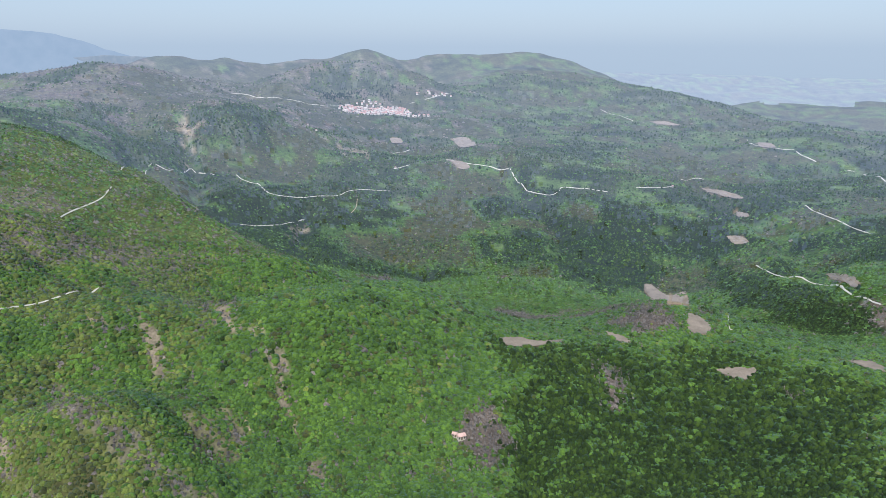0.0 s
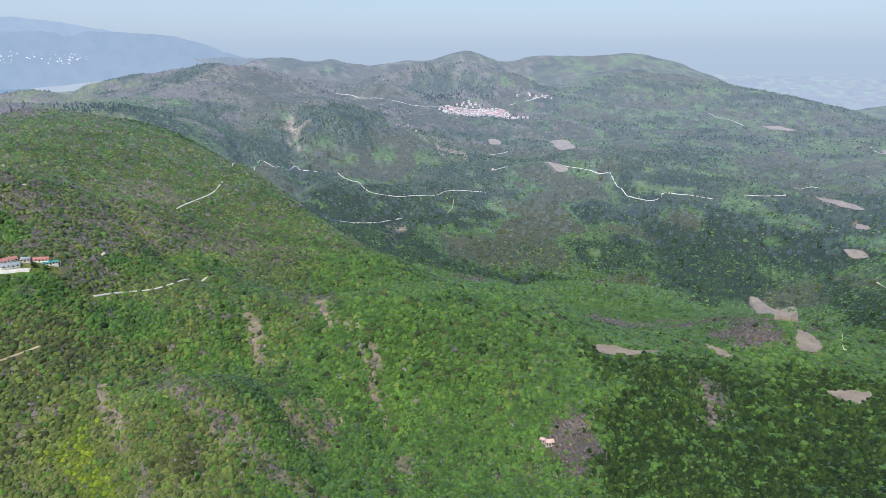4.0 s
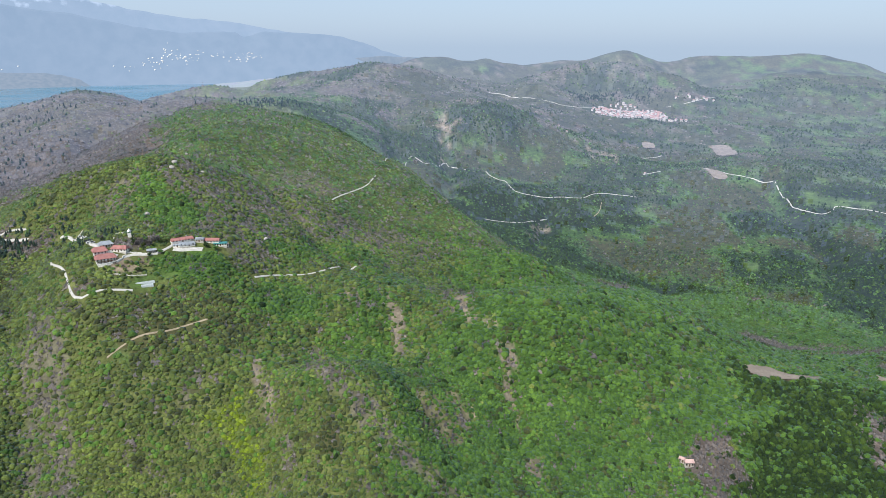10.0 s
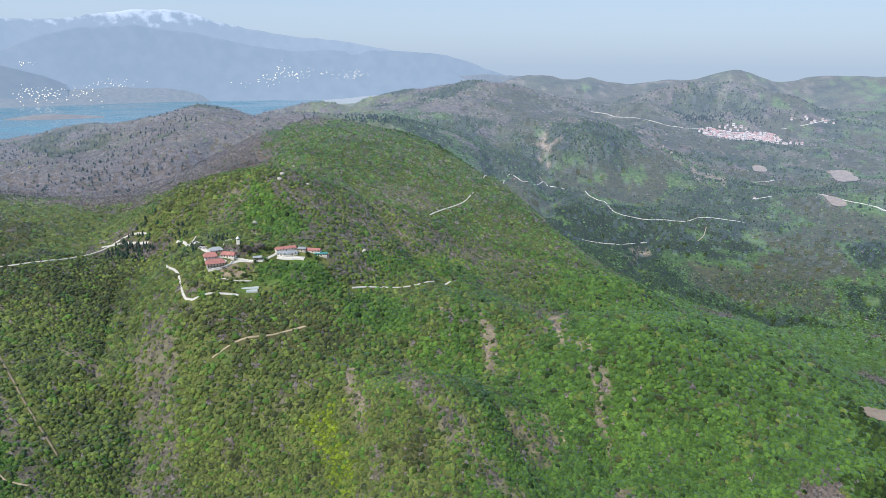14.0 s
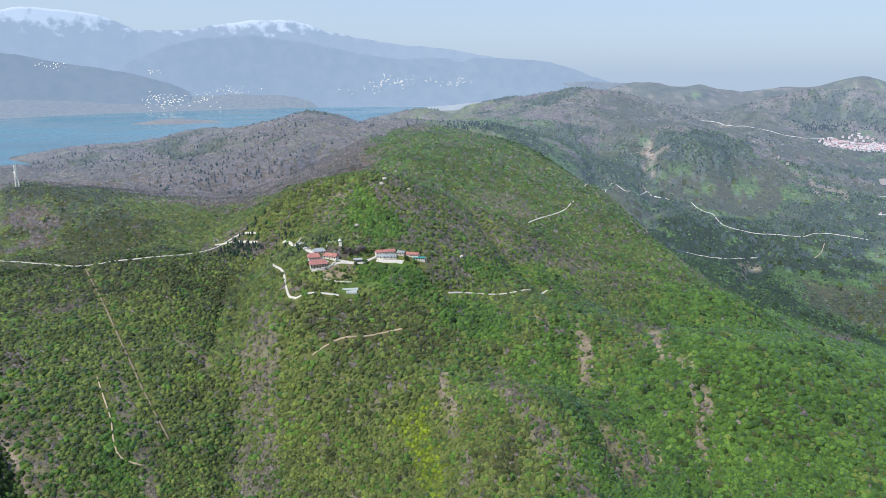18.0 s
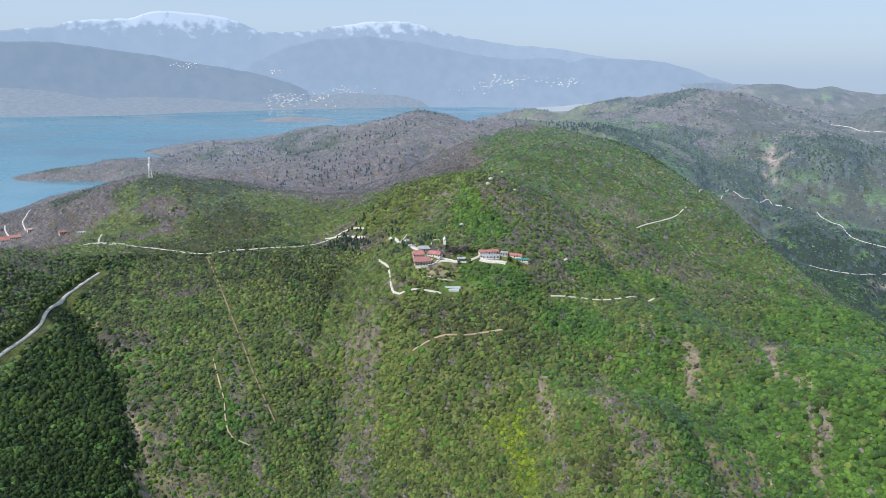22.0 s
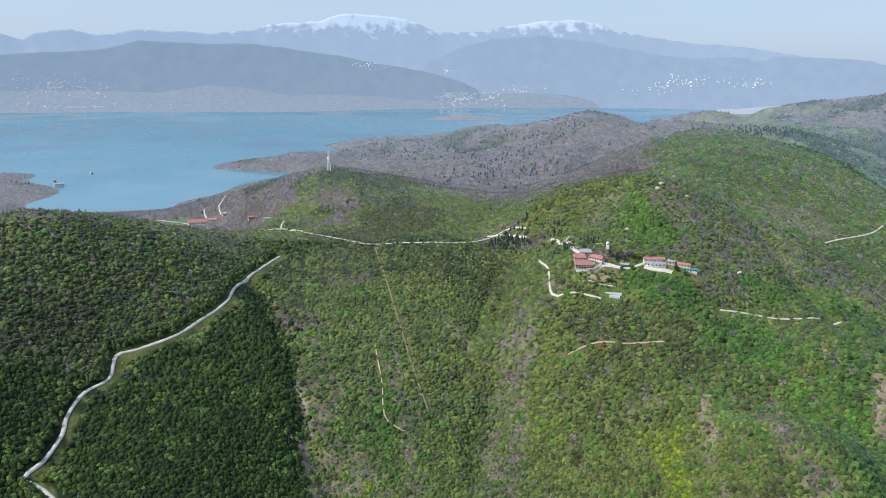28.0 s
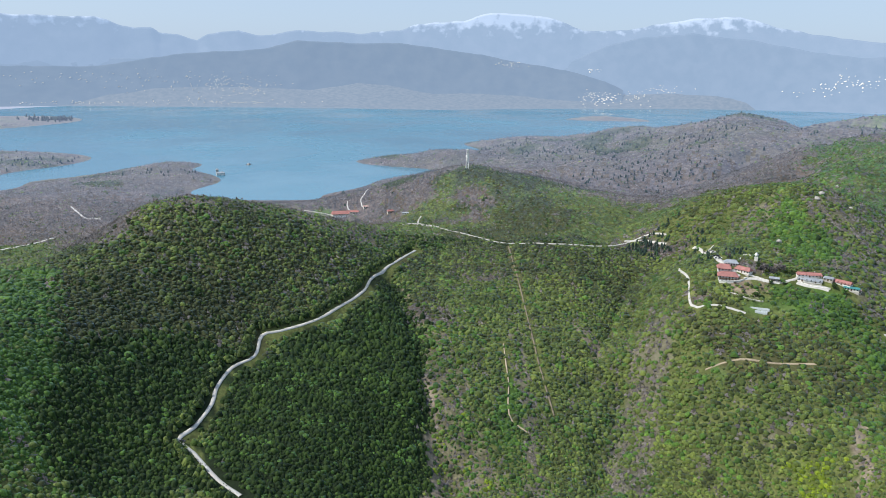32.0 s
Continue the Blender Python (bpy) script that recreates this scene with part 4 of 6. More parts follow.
ROADS['shore_end'] = [(-1101,-158), (-1051,-142), (-1010,-129), (-991,-108)]
ROADS['lane_lower'] = [(-330,1109), (-291,1118), (-268,1139), (-244,1209)]
ROADS['lane_short'] = [(-163,1314), (-161,1272), (-166,1244)]
ROADS['lane_valley'] = [(380,1358), (416,1349), (451,1356)]
ROADS['lane_farm'] = [(454,967), (452,924), (456,891), (472,872), (484,827), (478,758), (479,718)]
ROADS['lane_middle'] = [(523,1521), (541,1501), (561,1489)]
ROADS['lane_east'] = [(349,808), (270,616), (264,592)]
ROADS['lane_upper'] = [(534,2434), (557,2362), (585,2323), (595,2218)]
ROADS['lane_ridge'] = [(617,1166), (610,1105), (610,1055), (617,977)]
ROADS['opposite_east'] = [(-271,1275), (-238,1298), (-199,1322), (-181,1355), (-139,1371), (-106,1381)]
ROADS['opposite_west'] = [(-389,841), (-539,1267), (-499,1269), (-510,1399), (-498,1396), (-448,1364)]
ROADS['valley_upper'] = [(9,1606), (59,1554), (108,1533), (144,1515)]
ROADS['east_lower'] = [(906,1555), (924,1519), (882,1375)]
ROADS['lane_village'] = [(-123,1719), (-83,1763)]
ROADS['lane_fields'] = [(-108,1536), (-74,1566)]

ROAD_LINES = []


def ringed(name, v, f, mats):
    me = mesh_from(name, v, f, smooth=False)
    by_rings(me, mats)
    return me


def road(name, points, width, mat, label, lift=0.5):
    line = smooth_line(points, 5.0)
    way = np.gradient(line, axis=0)
    way /= np.linalg.norm(way, axis=1)[:, None]
    side = np.column_stack([way[:, 1], -way[:, 0]])
    cols = []
    for o in (-0.62, -0.5, 0.0, 0.5, 0.62):
        e = line + side * (o * width * (1 + 0.12 * np.sin(np.arange(len(line)) * 0.9 + o * 7))[:, None])
        z = height(e[:, 0], e[:, 1]) + (lift if abs(o) < 0.6 else -0.7)
        cols.append(np.column_stack([e, z]))
    level = np.mean([c[:, 2] for c in cols[1:4]], axis=0)
    for c in cols[1:4]:
        c[:, 2] = 0.35 * level + 0.65 * c[:, 2]
    v = np.stack(cols, 1).reshape(-1, 3)
    ROAD_LINES.append((line, width + (4.5 if name == "road_main" else 0.0)))
    return tagged(new(name, ringed(name, v, grid_faces(len(line), 5), mat)), label, "road", kind="structure")


for key, (label, width, surface) in {
    "main": ("pale asphalt road winding through the woods", 2.1, ROAD),
    "saddle": ("pale road along the foot of the mast hill", 1.5, ROAD),
    "monastery": ("pale road curving below the monastery", 1.35, ROAD),
    "spur": ("narrow pale road across the wooded spur", 1.3, ROAD),
    "flank": ("short stretch of pale hillside road", 1.2, ROAD),
    "opposite": ("pale road winding along the opposite slope", 1.6, ROAD),
    "valley": ("pale road through the far valley", 1.5, ROAD),
    "east": ("pale road over the eastern slopes", 2.4, ROAD),
    "shore": ("pale lakeside road", 4.0, ROAD),
    "track": ("dirt track along the slope", 0.9, DIRT),
    "cutline": ("straight cleared strip up the slope", 1.3, TRACK),
    "car_park": ("white gravel forecourt of the monastery", 3.0, ROAD),
    "village": ("pale road to the hillside village", 1.3, ROAD),
    "village_east": ("pale road beyond the village", 1.8, ROAD),
    "terrace": ("white gravel lane along the monastery terrace", 2.2, ROAD),
    "court": ("white paved courtyard of the monastery", 3.2, ROAD),
    "lodge_court": ("white paved terrace beside the lodges", 3.5, ROAD),
    "approach": ("pale road over the saddle to the monastery", 2.4, ROAD),
    "approach_end": ("pale road entering the monastery forecourt", 2.4, ROAD),
    "fork": ("pale road junction at the foot of the mast hill", 1.8, ROAD),
    "fork_arm": ("short pale side road at the junction", 1.6, ROAD),
    "lodge_hill": ("pale lane climbing beside the lake", 1.5, ROAD),
    "shore_end": ("pale bend of the lakeside road", 2.2, ROAD),
    "lodge": ("pale lane to the lakeside lodge", 1.6, ROAD),
    "lane_lower": ("thin pale lane on the opposite slope", 1.1, ROAD),
    "lane_short": ("short dirt lane on the opposite slope", 1.1, DIRT),
    "lane_valley": ("thin pale lane through the far valley", 1.3, ROAD),
    "lane_farm": ("pale farm lane in the far valley", 1.6, ROAD),
    "lane_middle": ("thin pale lane between the hillsides", 1.3, ROAD),
    "lane_east": ("white farm lane among eastern woods", 0.8, ROAD),
    "lane_upper": ("thin pale lane above the valley", 1.6, ROAD),
    "lane_ridge": ("short pale lane among far fields", 1.6, ROAD),
    "opposite_east": ("thin pale road along the opposite slope", 1.2, ROAD),
    "opposite_west": ("thin pale road at the head of the ravine", 1.2, ROAD),
    "valley_upper": ("thin pale road above the far valley", 1.3, ROAD),
    "east_lower": ("pale road descending the eastern slopes", 2.4, ROAD),
    "lane_village": ("short pale lane below the village", 1.5, ROAD),
    "lane_fields": ("short white lane beside far fields", 1.8, ROAD),
    "gully_track": ("pale footpath among scrub", 1.0, DIRT),
}.items():
    if key in ROADS:
        road("road_" + key, ROADS[key], width, surface, label)


def ploughed_field(line):
    """A field laid over the slope inside its edge, in rings from the middle outwards."""
    edge = smooth_line([*line, line[0]], 6.0)[:-1]
    mid = edge.mean(axis=0)
    rings = [mid + (edge - mid) * k for k in (0.02, 0.35, 0.68, 1.0)]
    flat = np.concatenate(rings)
    z = height(flat[:, 0], flat[:, 1]) + 0.35 + 0.0008 * math.hypot(*mid)
    n = len(edge)
    faces = [(k * n + i, k * n + (i + 1) % n, (k + 1) * n + (i + 1) % n, (k + 1) * n + i) for k in range(3) for i in range(n)]
    return tagged(new("ploughed_field", ringed("ploughed_field", np.column_stack([flat, z]), faces, FIELD)), "bare brown ploughed field among woods", "field", kind="structure")


for line in FIELDS:
    ploughed_field(line)


# ---- woods ----
def dome(sides, top, rings):
    """A round crown seen from above: a top and rings of corners down to the branches' ends."""
    v, f = [(0.0, 0.0, top)], []
    for k, (r, z) in enumerate(rings):
        for s in range(sides):
            a = (s + 0.5 * k) / sides * 2 * math.pi
            v.append((math.cos(a) * r, math.sin(a) * r, z))
    for s in range(sides):
        n = (s + 1) % sides
        f.append((0, 1 + s, 1 + n))
        for k in range(len(rings) - 1):
            a, b = 1 + k * sides, 1 + (k + 1) * sides
            f += [(a + s, b + s, a + n), (a + n, b + s, b + n)]
    return np.array(v), np.array(f)


CROWNS = [dome(5, 0.72, [(0.75, 0.3), (1.05, -0.55)]), dome(4, 0.75, [(0.8, 0.3), (1.0, -0.5)]), dome(5, 0.6, [(1.0, -0.4)]), dome(4, 0.7, [(1.0, -0.5)]), dome(4, 0.8, [(1.0, -0.5)])]
rng = np.random.default_rng(4)


def lumps(centres, sizes, base_v, base_f, tall=1.0):
    """Uneven leaf clumps: every one is bent and turned its own way."""
    n, k = len(centres), len(base_v)
    turn = rng.uniform(0, 2 * np.pi, n)
    c, s = np.cos(turn)[:, None], np.sin(turn)[:, None]
    jit = rng.uniform(0.62, 1.3, (n, k))
    v = base_v[None] * jit[..., None]
    x, y, z = v[..., 0] * c - v[..., 1] * s, v[..., 0] * s + v[..., 1] * c, v[..., 2] * (tall * rng.uniform(0.8, 1.25, n))[:, None]
    v = np.stack([x, y, z], -1) * sizes[:, None, None] + centres[:, None, :]
    f = base_f[None] + (np.arange(n) * k)[:, None, None]
    return v.reshape(-1, 3), f.reshape(-1, 3)


def flecks(centres, sizes, count, tall, wide=0.25):
    """Sprays of leaves that stand out of a crown on all sides."""
    n = len(centres)
    a, up = rng.uniform(0, 2 * np.pi, (n, count)), rng.uniform(-0.05, 1.0, (n, count))
    out = np.stack([np.cos(a) * np.sqrt(1 - up * up), np.sin(a) * np.sqrt(1 - up * up), up * tall], -1)
    mid = centres[:, None, :] + out * (sizes[:, None] * rng.uniform(0.7, 1.15, (n, count)))[..., None]
    v = mid[:, :, None, :] + rng.normal(0, wide, (n, count, 3, 3)) * sizes[:, None, None, None]
    return v.reshape(-1, 3), np.arange(n * count * 3).reshape(-1, 3)


def twigs(centres, sizes, count):
    """Leafless crowns: thin limbs that fan up and out of the ground."""
    n = len(centres)
    a = rng.uniform(0, 2 * np.pi, (n, count))
    lean = rng.uniform(0.1, 0.95, (n, count))
    tip = np.stack([np.cos(a) * lean, np.sin(a) * lean, rng.uniform(0.55, 1.35, (n, count))], -1) * sizes[:, None, None]
    mid = tip * rng.uniform(0.25, 0.6, (n, count))[..., None]
    side = np.stack([-np.sin(a), np.cos(a), rng.uniform(-0.4, 0.6, (n, count))], -1) * (sizes[:, None, None] * 0.2)
    c = centres[:, None, :] - np.array([0, 0, 0.3])
    v = np.stack([c + mid - side * 1.2, c + mid + side, c + tip], 2).reshape(-1, 3)
    f = np.arange(n * count * 3).reshape(-1, 3)
    return v, f


def scatter(r0, r1, step):
    """Places on a shaken grid over the part the camera sees, between two distances from it."""
    g = np.arange(-r1, r1, step)
    x, y = np.meshgrid(g, g)
    x, y = x.ravel(), y.ravel()
    r, az = np.hypot(x, y), np.degrees(np.arctan2(-x, y))
    keep = (r > r0) & (r <= r1) & (az > -39) & (az < 108)
    x, y = x[keep], y[keep]
    return x + rng.uniform(-0.45, 0.45, len(x)) * step, y + rng.uniform(-0.45, 0.45, len(x)) * step


CLEARINGS = [(-424.2, 398.6, 8), (-432.8, 402.1, 7), (-423.3, 413.3, 6), (-438.0, 413.3, 7), (-402.8, 424.8, 5), (-392.7, 448.9, 7), (-385.8, 446.1, 6), (-391.4, 441.4, 5), (-380.2, 455.5, 5), (-372.4, 460.9, 6), (-365.4, 462.4, 6), (-362.0, 466.0, 4), (-995.9, 210.8, 14), (-981.8, 225.0, 9), (-984.3, 211.5, 10), (-976.6, 240.6, 7), (-908.1, 257.9, 7), (-875.1, 269.3, 7), (-430,401, 9), (-424,409, 8), (-417,414, 7), (-408,420, 6), (-402,425, 6), (-458,417, 6), (-485,434, 5), (-394,440, 7), (-385,443, 8), (-377,449, 7), (-370,455, 7), (-361,460, 7), (-389,398, 9), (-432,431, 4), (-438,412, 6), (-990,213, 14), (-1002,198, 10), (-956,229, 8), (-884,258, 9), (-1463,63, 10), (12,426, 4), (-917,374, 4), (-466,530, 4), (-398,433, 5)]


def off_roads(x, y, margin):
    free = np.ones(len(x), bool)
    for line, width in ROAD_LINES:
        pts = line[::2]
        box = (x > pts[:, 0].min() - 20) & (x < pts[:, 0].max() + 20) & (y > pts[:, 1].min() - 20) & (y < pts[:, 1].max() + 20) & free
        idx = np.where(box)[0]
        for k in range(0, len(idx), 20000):
            i = idx[k:k + 20000]
            d = np.min((x[i, None] - pts[None, :, 0]) ** 2 + (y[i, None] - pts[None, :, 1]) ** 2, axis=1)
            free[i[d < (width * 0.62 + margin) ** 2]] = False
    for cx, cy, cr in CLEARINGS:
        free &= (x - cx) ** 2 + (y - cy) ** 2 > cr * cr
    return free


PINES = [(-603,457, 9, 60, 1.6),
         (-583,453, 8, 50, 1.6),
         (-609,451, 7, 30, 1.6),
         (-475,418, 7, 25, 1.4),
         (-541,463, 8, 25, 1.5),
         (-452,434, 5, 10, 1.6),
         (-1404,812, 90, 110, 1.9),
         (-1317,903, 90, 90, 1.9),
         (-1554,742, 60, 60, 1.9),
         (-1018,690, 50, 40, 1.7),
         (-1081,966, 90, 40, 1.9),
         (-1215,1064, 90, 40, 2.0),
         (-1013,741, 60, 80, 1.8),
         (-938,793, 60, 40, 1.8),
         (-954,1263, 70, 40, 2.0),
         (-839,1254, 40, 60, 2.2),
         (-826,1180, 30, 30, 2.2),
         (-388,2475, 30, 90, 2.6),
         (-330,2561, 40, 120, 2.6),
         (-189,2560, 40, 90, 2.6),
         (-1492,-32, 40, 20, 2.0),
         (-1720,-307, 60, 60, 2.4),
         (-3146,-463, 50, 120, 4.5)]
STANDS = {k: [] for k in ("green", "olive", "bare", "dark", "lime", "dusky")}
BANDS = [(260, 460, 2.1, 1.75, 0), (460, 760, 2.45, 2.3, 1), (760, 1150, 3.3, 2.7, 2), (1150, 1800, 6.0, 3.6, 3), (1800, 3000, 12.5, 6.0, 4)]
MIX = {
    "green": {"green": 0.82, "dusky": 0.05, "bare": 0.03, "olive": 0.06, "dark": 0.04},
    "olive": {"olive": 0.72, "green": 0.11, "bare": 0.08, "dusky": 0.09},
    "bare": {"bare": 0.92, "olive": 0.04, "dark": 0.01},
    "dark": {"dark": 0.9, "green": 0.1},
    "lime": {"lime": 0.86, "green": 0.08, "olive": 0.06},
    "scrub": {"bare": 0.26, "olive": 0.16, "green": 0.04},
    "thicket": {"green": 0.24, "lime": 0.06, "olive": 0.22, "bare": 0.24, "dusky": 0.04},
    "sage": {"olive": 0.36, "bare": 0.42, "green": 0.1},
    "russet": {"olive": 0.42, "dusky": 0.44, "green": 0.07, "bare": 0.07},
    "dusky": {"dusky": 0.8, "dark": 0.08, "olive": 0.07, "bare": 0.05},
    "grass": {"green": 0.03}, "field": {}, "rock": {}, "dirt": {"bare": 0.06, "olive": 0.03}, "fresh": {"green": 0.46, "olive": 0.22, "bare": 0.24, "dusky": 0.06}, "deep": {"dark": 0.8, "green": 0.2},
}
for r0, r1, step, size, level in BANDS:
    x, y = scatter(r0, r1, step)
    z = height(x, y)
    kind = cover_at(x, y, z, rng.normal(0, 0.06, len(x)))
    share = np.array([sum(MIX[k].values()) for k in KINDS])[kind]
    lot = np.where(rng.uniform(0, 1, len(x)) < 0.45, hash2(np.floor(x / 8.0 + y / 23.0), np.floor(y / 8.0 - x / 29.0), 5), rng.uniform(0, 1, len(x)))
    keep = (lot < share) & (z > -0.81 * np.hypot(x, y)) & ((z > LAKE + 1.0) | (x > -1000)) & off_roads(x, y, size * (1.2 if level < 2 else 0.8) + 0.5)
    x, y, z, kind, lot = x[keep], y[keep], z[keep], kind[keep], lot[keep]
    for name in STANDS:
        pick = np.zeros(len(x), bool)
        for k, mix in MIX.items():
            below = 0.0
            for other, part_of in mix.items():
                if other == name:
                    pick |= (kind == KINDS.index(k)) & (lot >= below) & (lot < below + part_of)
                below += part_of
        sx, sy, sz = x[pick], y[pick], z[pick]
        s = size * (0.5 + 0.85 * rng.uniform(0, 1, len(sx)) ** 1.6 + 0.4 * (rng.uniform(0, 1, len(sx)) < 0.06)) * {"dark": 1.0, "green": 1.02, "dusky": 1.0, "olive": 1.0, "lime": 0.95}.get(name, 1.0)
        if name == "bare":
            STANDS[name].append(twigs(np.column_stack([sx, sy, sz + s * 0.5]), s * (0.85, 0.8, 0.75, 0.6, 0.5)[level], (5, 4, 2, 1, 1)[level]))
            STANDS[name].append(lumps(np.column_stack([sx, sy, sz]), s * 0.95, *CROWNS[2], tall=(0.8, 0.8, 0.75, 0.7, 0.6)[level]))
            continue
        c = np.column_stack([sx, sy, sz + s * (0.15, 0.12, 0.05, 0.0, -0.2)[level]])
        STANDS[name].append(lumps(c, s, *CROWNS[level], tall=(1.05, 1.0, 0.85, 0.8, 0.8)[level] * (1.25 if name == "dark" else 0.75)))
        if level < 3:
            STANDS[name].append(flecks(c, s, (6, 3, 2)[level], (0.85, 0.85, 0.75)[level], (0.18, 0.17, 0.25)[level]))

def conifers(centres, sizes):
    """Dark pointed crowns of pines and firs, in two uneven tiers."""
    n = len(centres)
    a = np.arange(6) / 6 * 2 * np.pi
    ring = np.column_stack([np.cos(a), np.sin(a), np.zeros(6)])
    tier = np.concatenate([ring, [(0, 0, 1.6)], ring * 0.65 + (0, 0, 1.0), [(0, 0, 2.6)]])
    tri = [(i, (i + 1) % 6, 6) for i in range(6)] + [(7 + i, 7 + (i + 1) % 6, 13) for i in range(6)]
    v = tier[None] * rng.uniform(0.75, 1.25, (n, 14, 1)) * sizes[:, None, None] + centres[:, None, :]
    return v.reshape(-1, 3), (np.array(tri)[None] + (np.arange(n) * 14)[:, None, None]).reshape(-1, 3)


STANDS["pine"] = []
LEAVES["pine"] = [foliage("pine_needles", (0.010, 0.026, 0.012), (0.016, 0.036, 0.018), (0.026, 0.05, 0.024), ring=k) for k in range(9)]
for cx, cy, reach, count, size in PINES:
    px, py = rng.normal(cx, reach, count), rng.normal(cy, reach, count)
    free = off_roads(px, py, 1.5)
    px, py = px[free], py[free]
    pz = height(px, py)
    dry = (pz > LAKE + 1.5) | (px > -1000)
    px, py, pz = px[dry], py[dry], pz[dry]
    STANDS["pine"].append(conifers(np.column_stack([px, py, pz + 0.3]), size * rng.uniform(0.6, 1.3, len(px))))

# Taller trees along the upper side of the main road.
line = smooth_line(ROADS["main"], 1.4)
for row, (away, size) in enumerate(((4.2, 1.7), (5.8, 2.0), (7.6, 1.9), (9.4, 1.6))):
    way = np.gradient(line, axis=0)
    way /= np.linalg.norm(way, axis=1)[:, None]
    spots = line + np.column_stack([-way[:, 1], way[:, 0]]) * away + rng.normal(0, 0.8, line.shape)
    spots = spots[rng.uniform(0, 1, len(spots)) < 0.6]
    spots = spots[off_roads(spots[:, 0], spots[:, 1], 0.8)]
    tops = rng.uniform(0.7, 1.25, len(spots)) * size
    at = np.column_stack([spots, height(spots[:, 0], spots[:, 1]) + tops * 1.1])
    STANDS["dark" if row % 2 else "olive"].append(lumps(at, tops, *CROWNS[0], tall=1.3))
    STANDS["dark"].append(flecks(at, tops, 8, 1.2))

for name, (title, label) in {
    "pine": ("pine_groves", "dark evergreen pines scattered among leafless woods"),
    "green": ("green_woodland", "fresh green broadleaf woodland on the slopes"),
    "dark": ("dark_woodland", "dense deep green broadleaf woodland"),
    "olive": ("budding_woodland", "half-leafed olive green woodland and scrub"),
    "dusky": ("dusky_woodland", "brownish olive woodland just coming into bud"),
    "lime": ("lime_shrubs", "low yellow-green shrubs in a clearing"),
    "bare": ("leafless_woodland", "leafless grey-brown woodland"),
}.items():
    base, vs, fs = 0, [], []
    for v, f in STANDS[name]:
        vs.append(v)
        fs.append(f + base)
        base += len(v)
    wood = mesh_from(title, np.concatenate(vs), np.concatenate(fs), smooth=False)
    by_rings(wood, LEAVES[name])
    tagged(new(title, wood), label, "woodland", kind="stuff")


# ---- things ----
def part(name, bm, mat, parent, label=""):
    """One bmesh as one mesh object under a thing or a part."""
    me = bpy.data.meshes.new(name)
    bm.to_mesh(me)
    bm.free()
    me.materials.append(mat)
    ob = new(name, me)
    ob.parent = parent
    if label:
        ob["label"] = label
    return ob


def box(bm, cx, cy, z0, w, d, h, turn=0.0):
    m = Matrix.Translation((cx, cy, z0 + h / 2)) @ Matrix.Rotation(turn, 4, "Z") @ Matrix.Diagonal((w, d, h, 1))
    return bmesh.ops.create_cube(bm, size=1.0, matrix=m)


def a_box(cx, cy, z0, w, d, h, edge=0.0):
    bm = bmesh.new()
    box(bm, cx, cy, z0, w, d, h)
    if edge:
        bmesh.ops.bevel(bm, geom=bm.edges[:], offset=edge, segments=1, affect="EDGES")
    return bm


def roof_mesh(w, d, z0, rise, over, hip=0.0, thick=0.22):
    """A pitched roof with eaves and thickness; hip: how far the ridge's ends are drawn in."""
    bm = bmesh.new()
    a, b = w / 2 + over, d / 2 + over
    shell = []
    for lift in (0.0, thick):
        shell.append([bm.verts.new(p) for p in ((-a, -b, z0 + lift), (a, -b, z0 + lift), (a, b, z0 + lift), (-a, b, z0 + lift),
                                                (-a + hip, 0, z0 + rise + lift), (a - hip, 0, z0 + rise + lift))])
    lo, hi = shell
    for q, flip in ((hi, False), (lo, True)):
        for f in ((0, 1, 5, 4), (2, 3, 4, 5), (1, 2, 5), (3, 0, 4)):
            vs = [q[i] for i in f]
            bm.faces.new(vs[::-1] if flip else vs)
    for i, j in ((0, 1), (1, 2), (2, 3), (3, 0)):
        bm.faces.new((lo[i], lo[j], hi[j], hi[i]))
    ridge = (w / 2 + over - hip) * 2
    box(bm, 0, 0, z0 + rise + thick - 0.05, ridge, 0.3, 0.14)
    return bm


def thing(name, x, y, z, turn, label, category, group=""):
    ob = new(name)
    ob.matrix_basis = pose(x, y, z, 0, 0, turn)
    return tagged(ob, label, category, group)


def facing(x, y):
    """The turn at which a thing's front looks at the camera."""
    return math.degrees(math.atan2(-x, y))


def low(x, y, reach):
    """The lowest ground within reach of a place."""
    a = np.linspace(0, 2 * np.pi, 9)
    return float(np.min(height(np.append(x + np.cos(a) * reach, x), np.append(y + np.sin(a) * reach, y))))


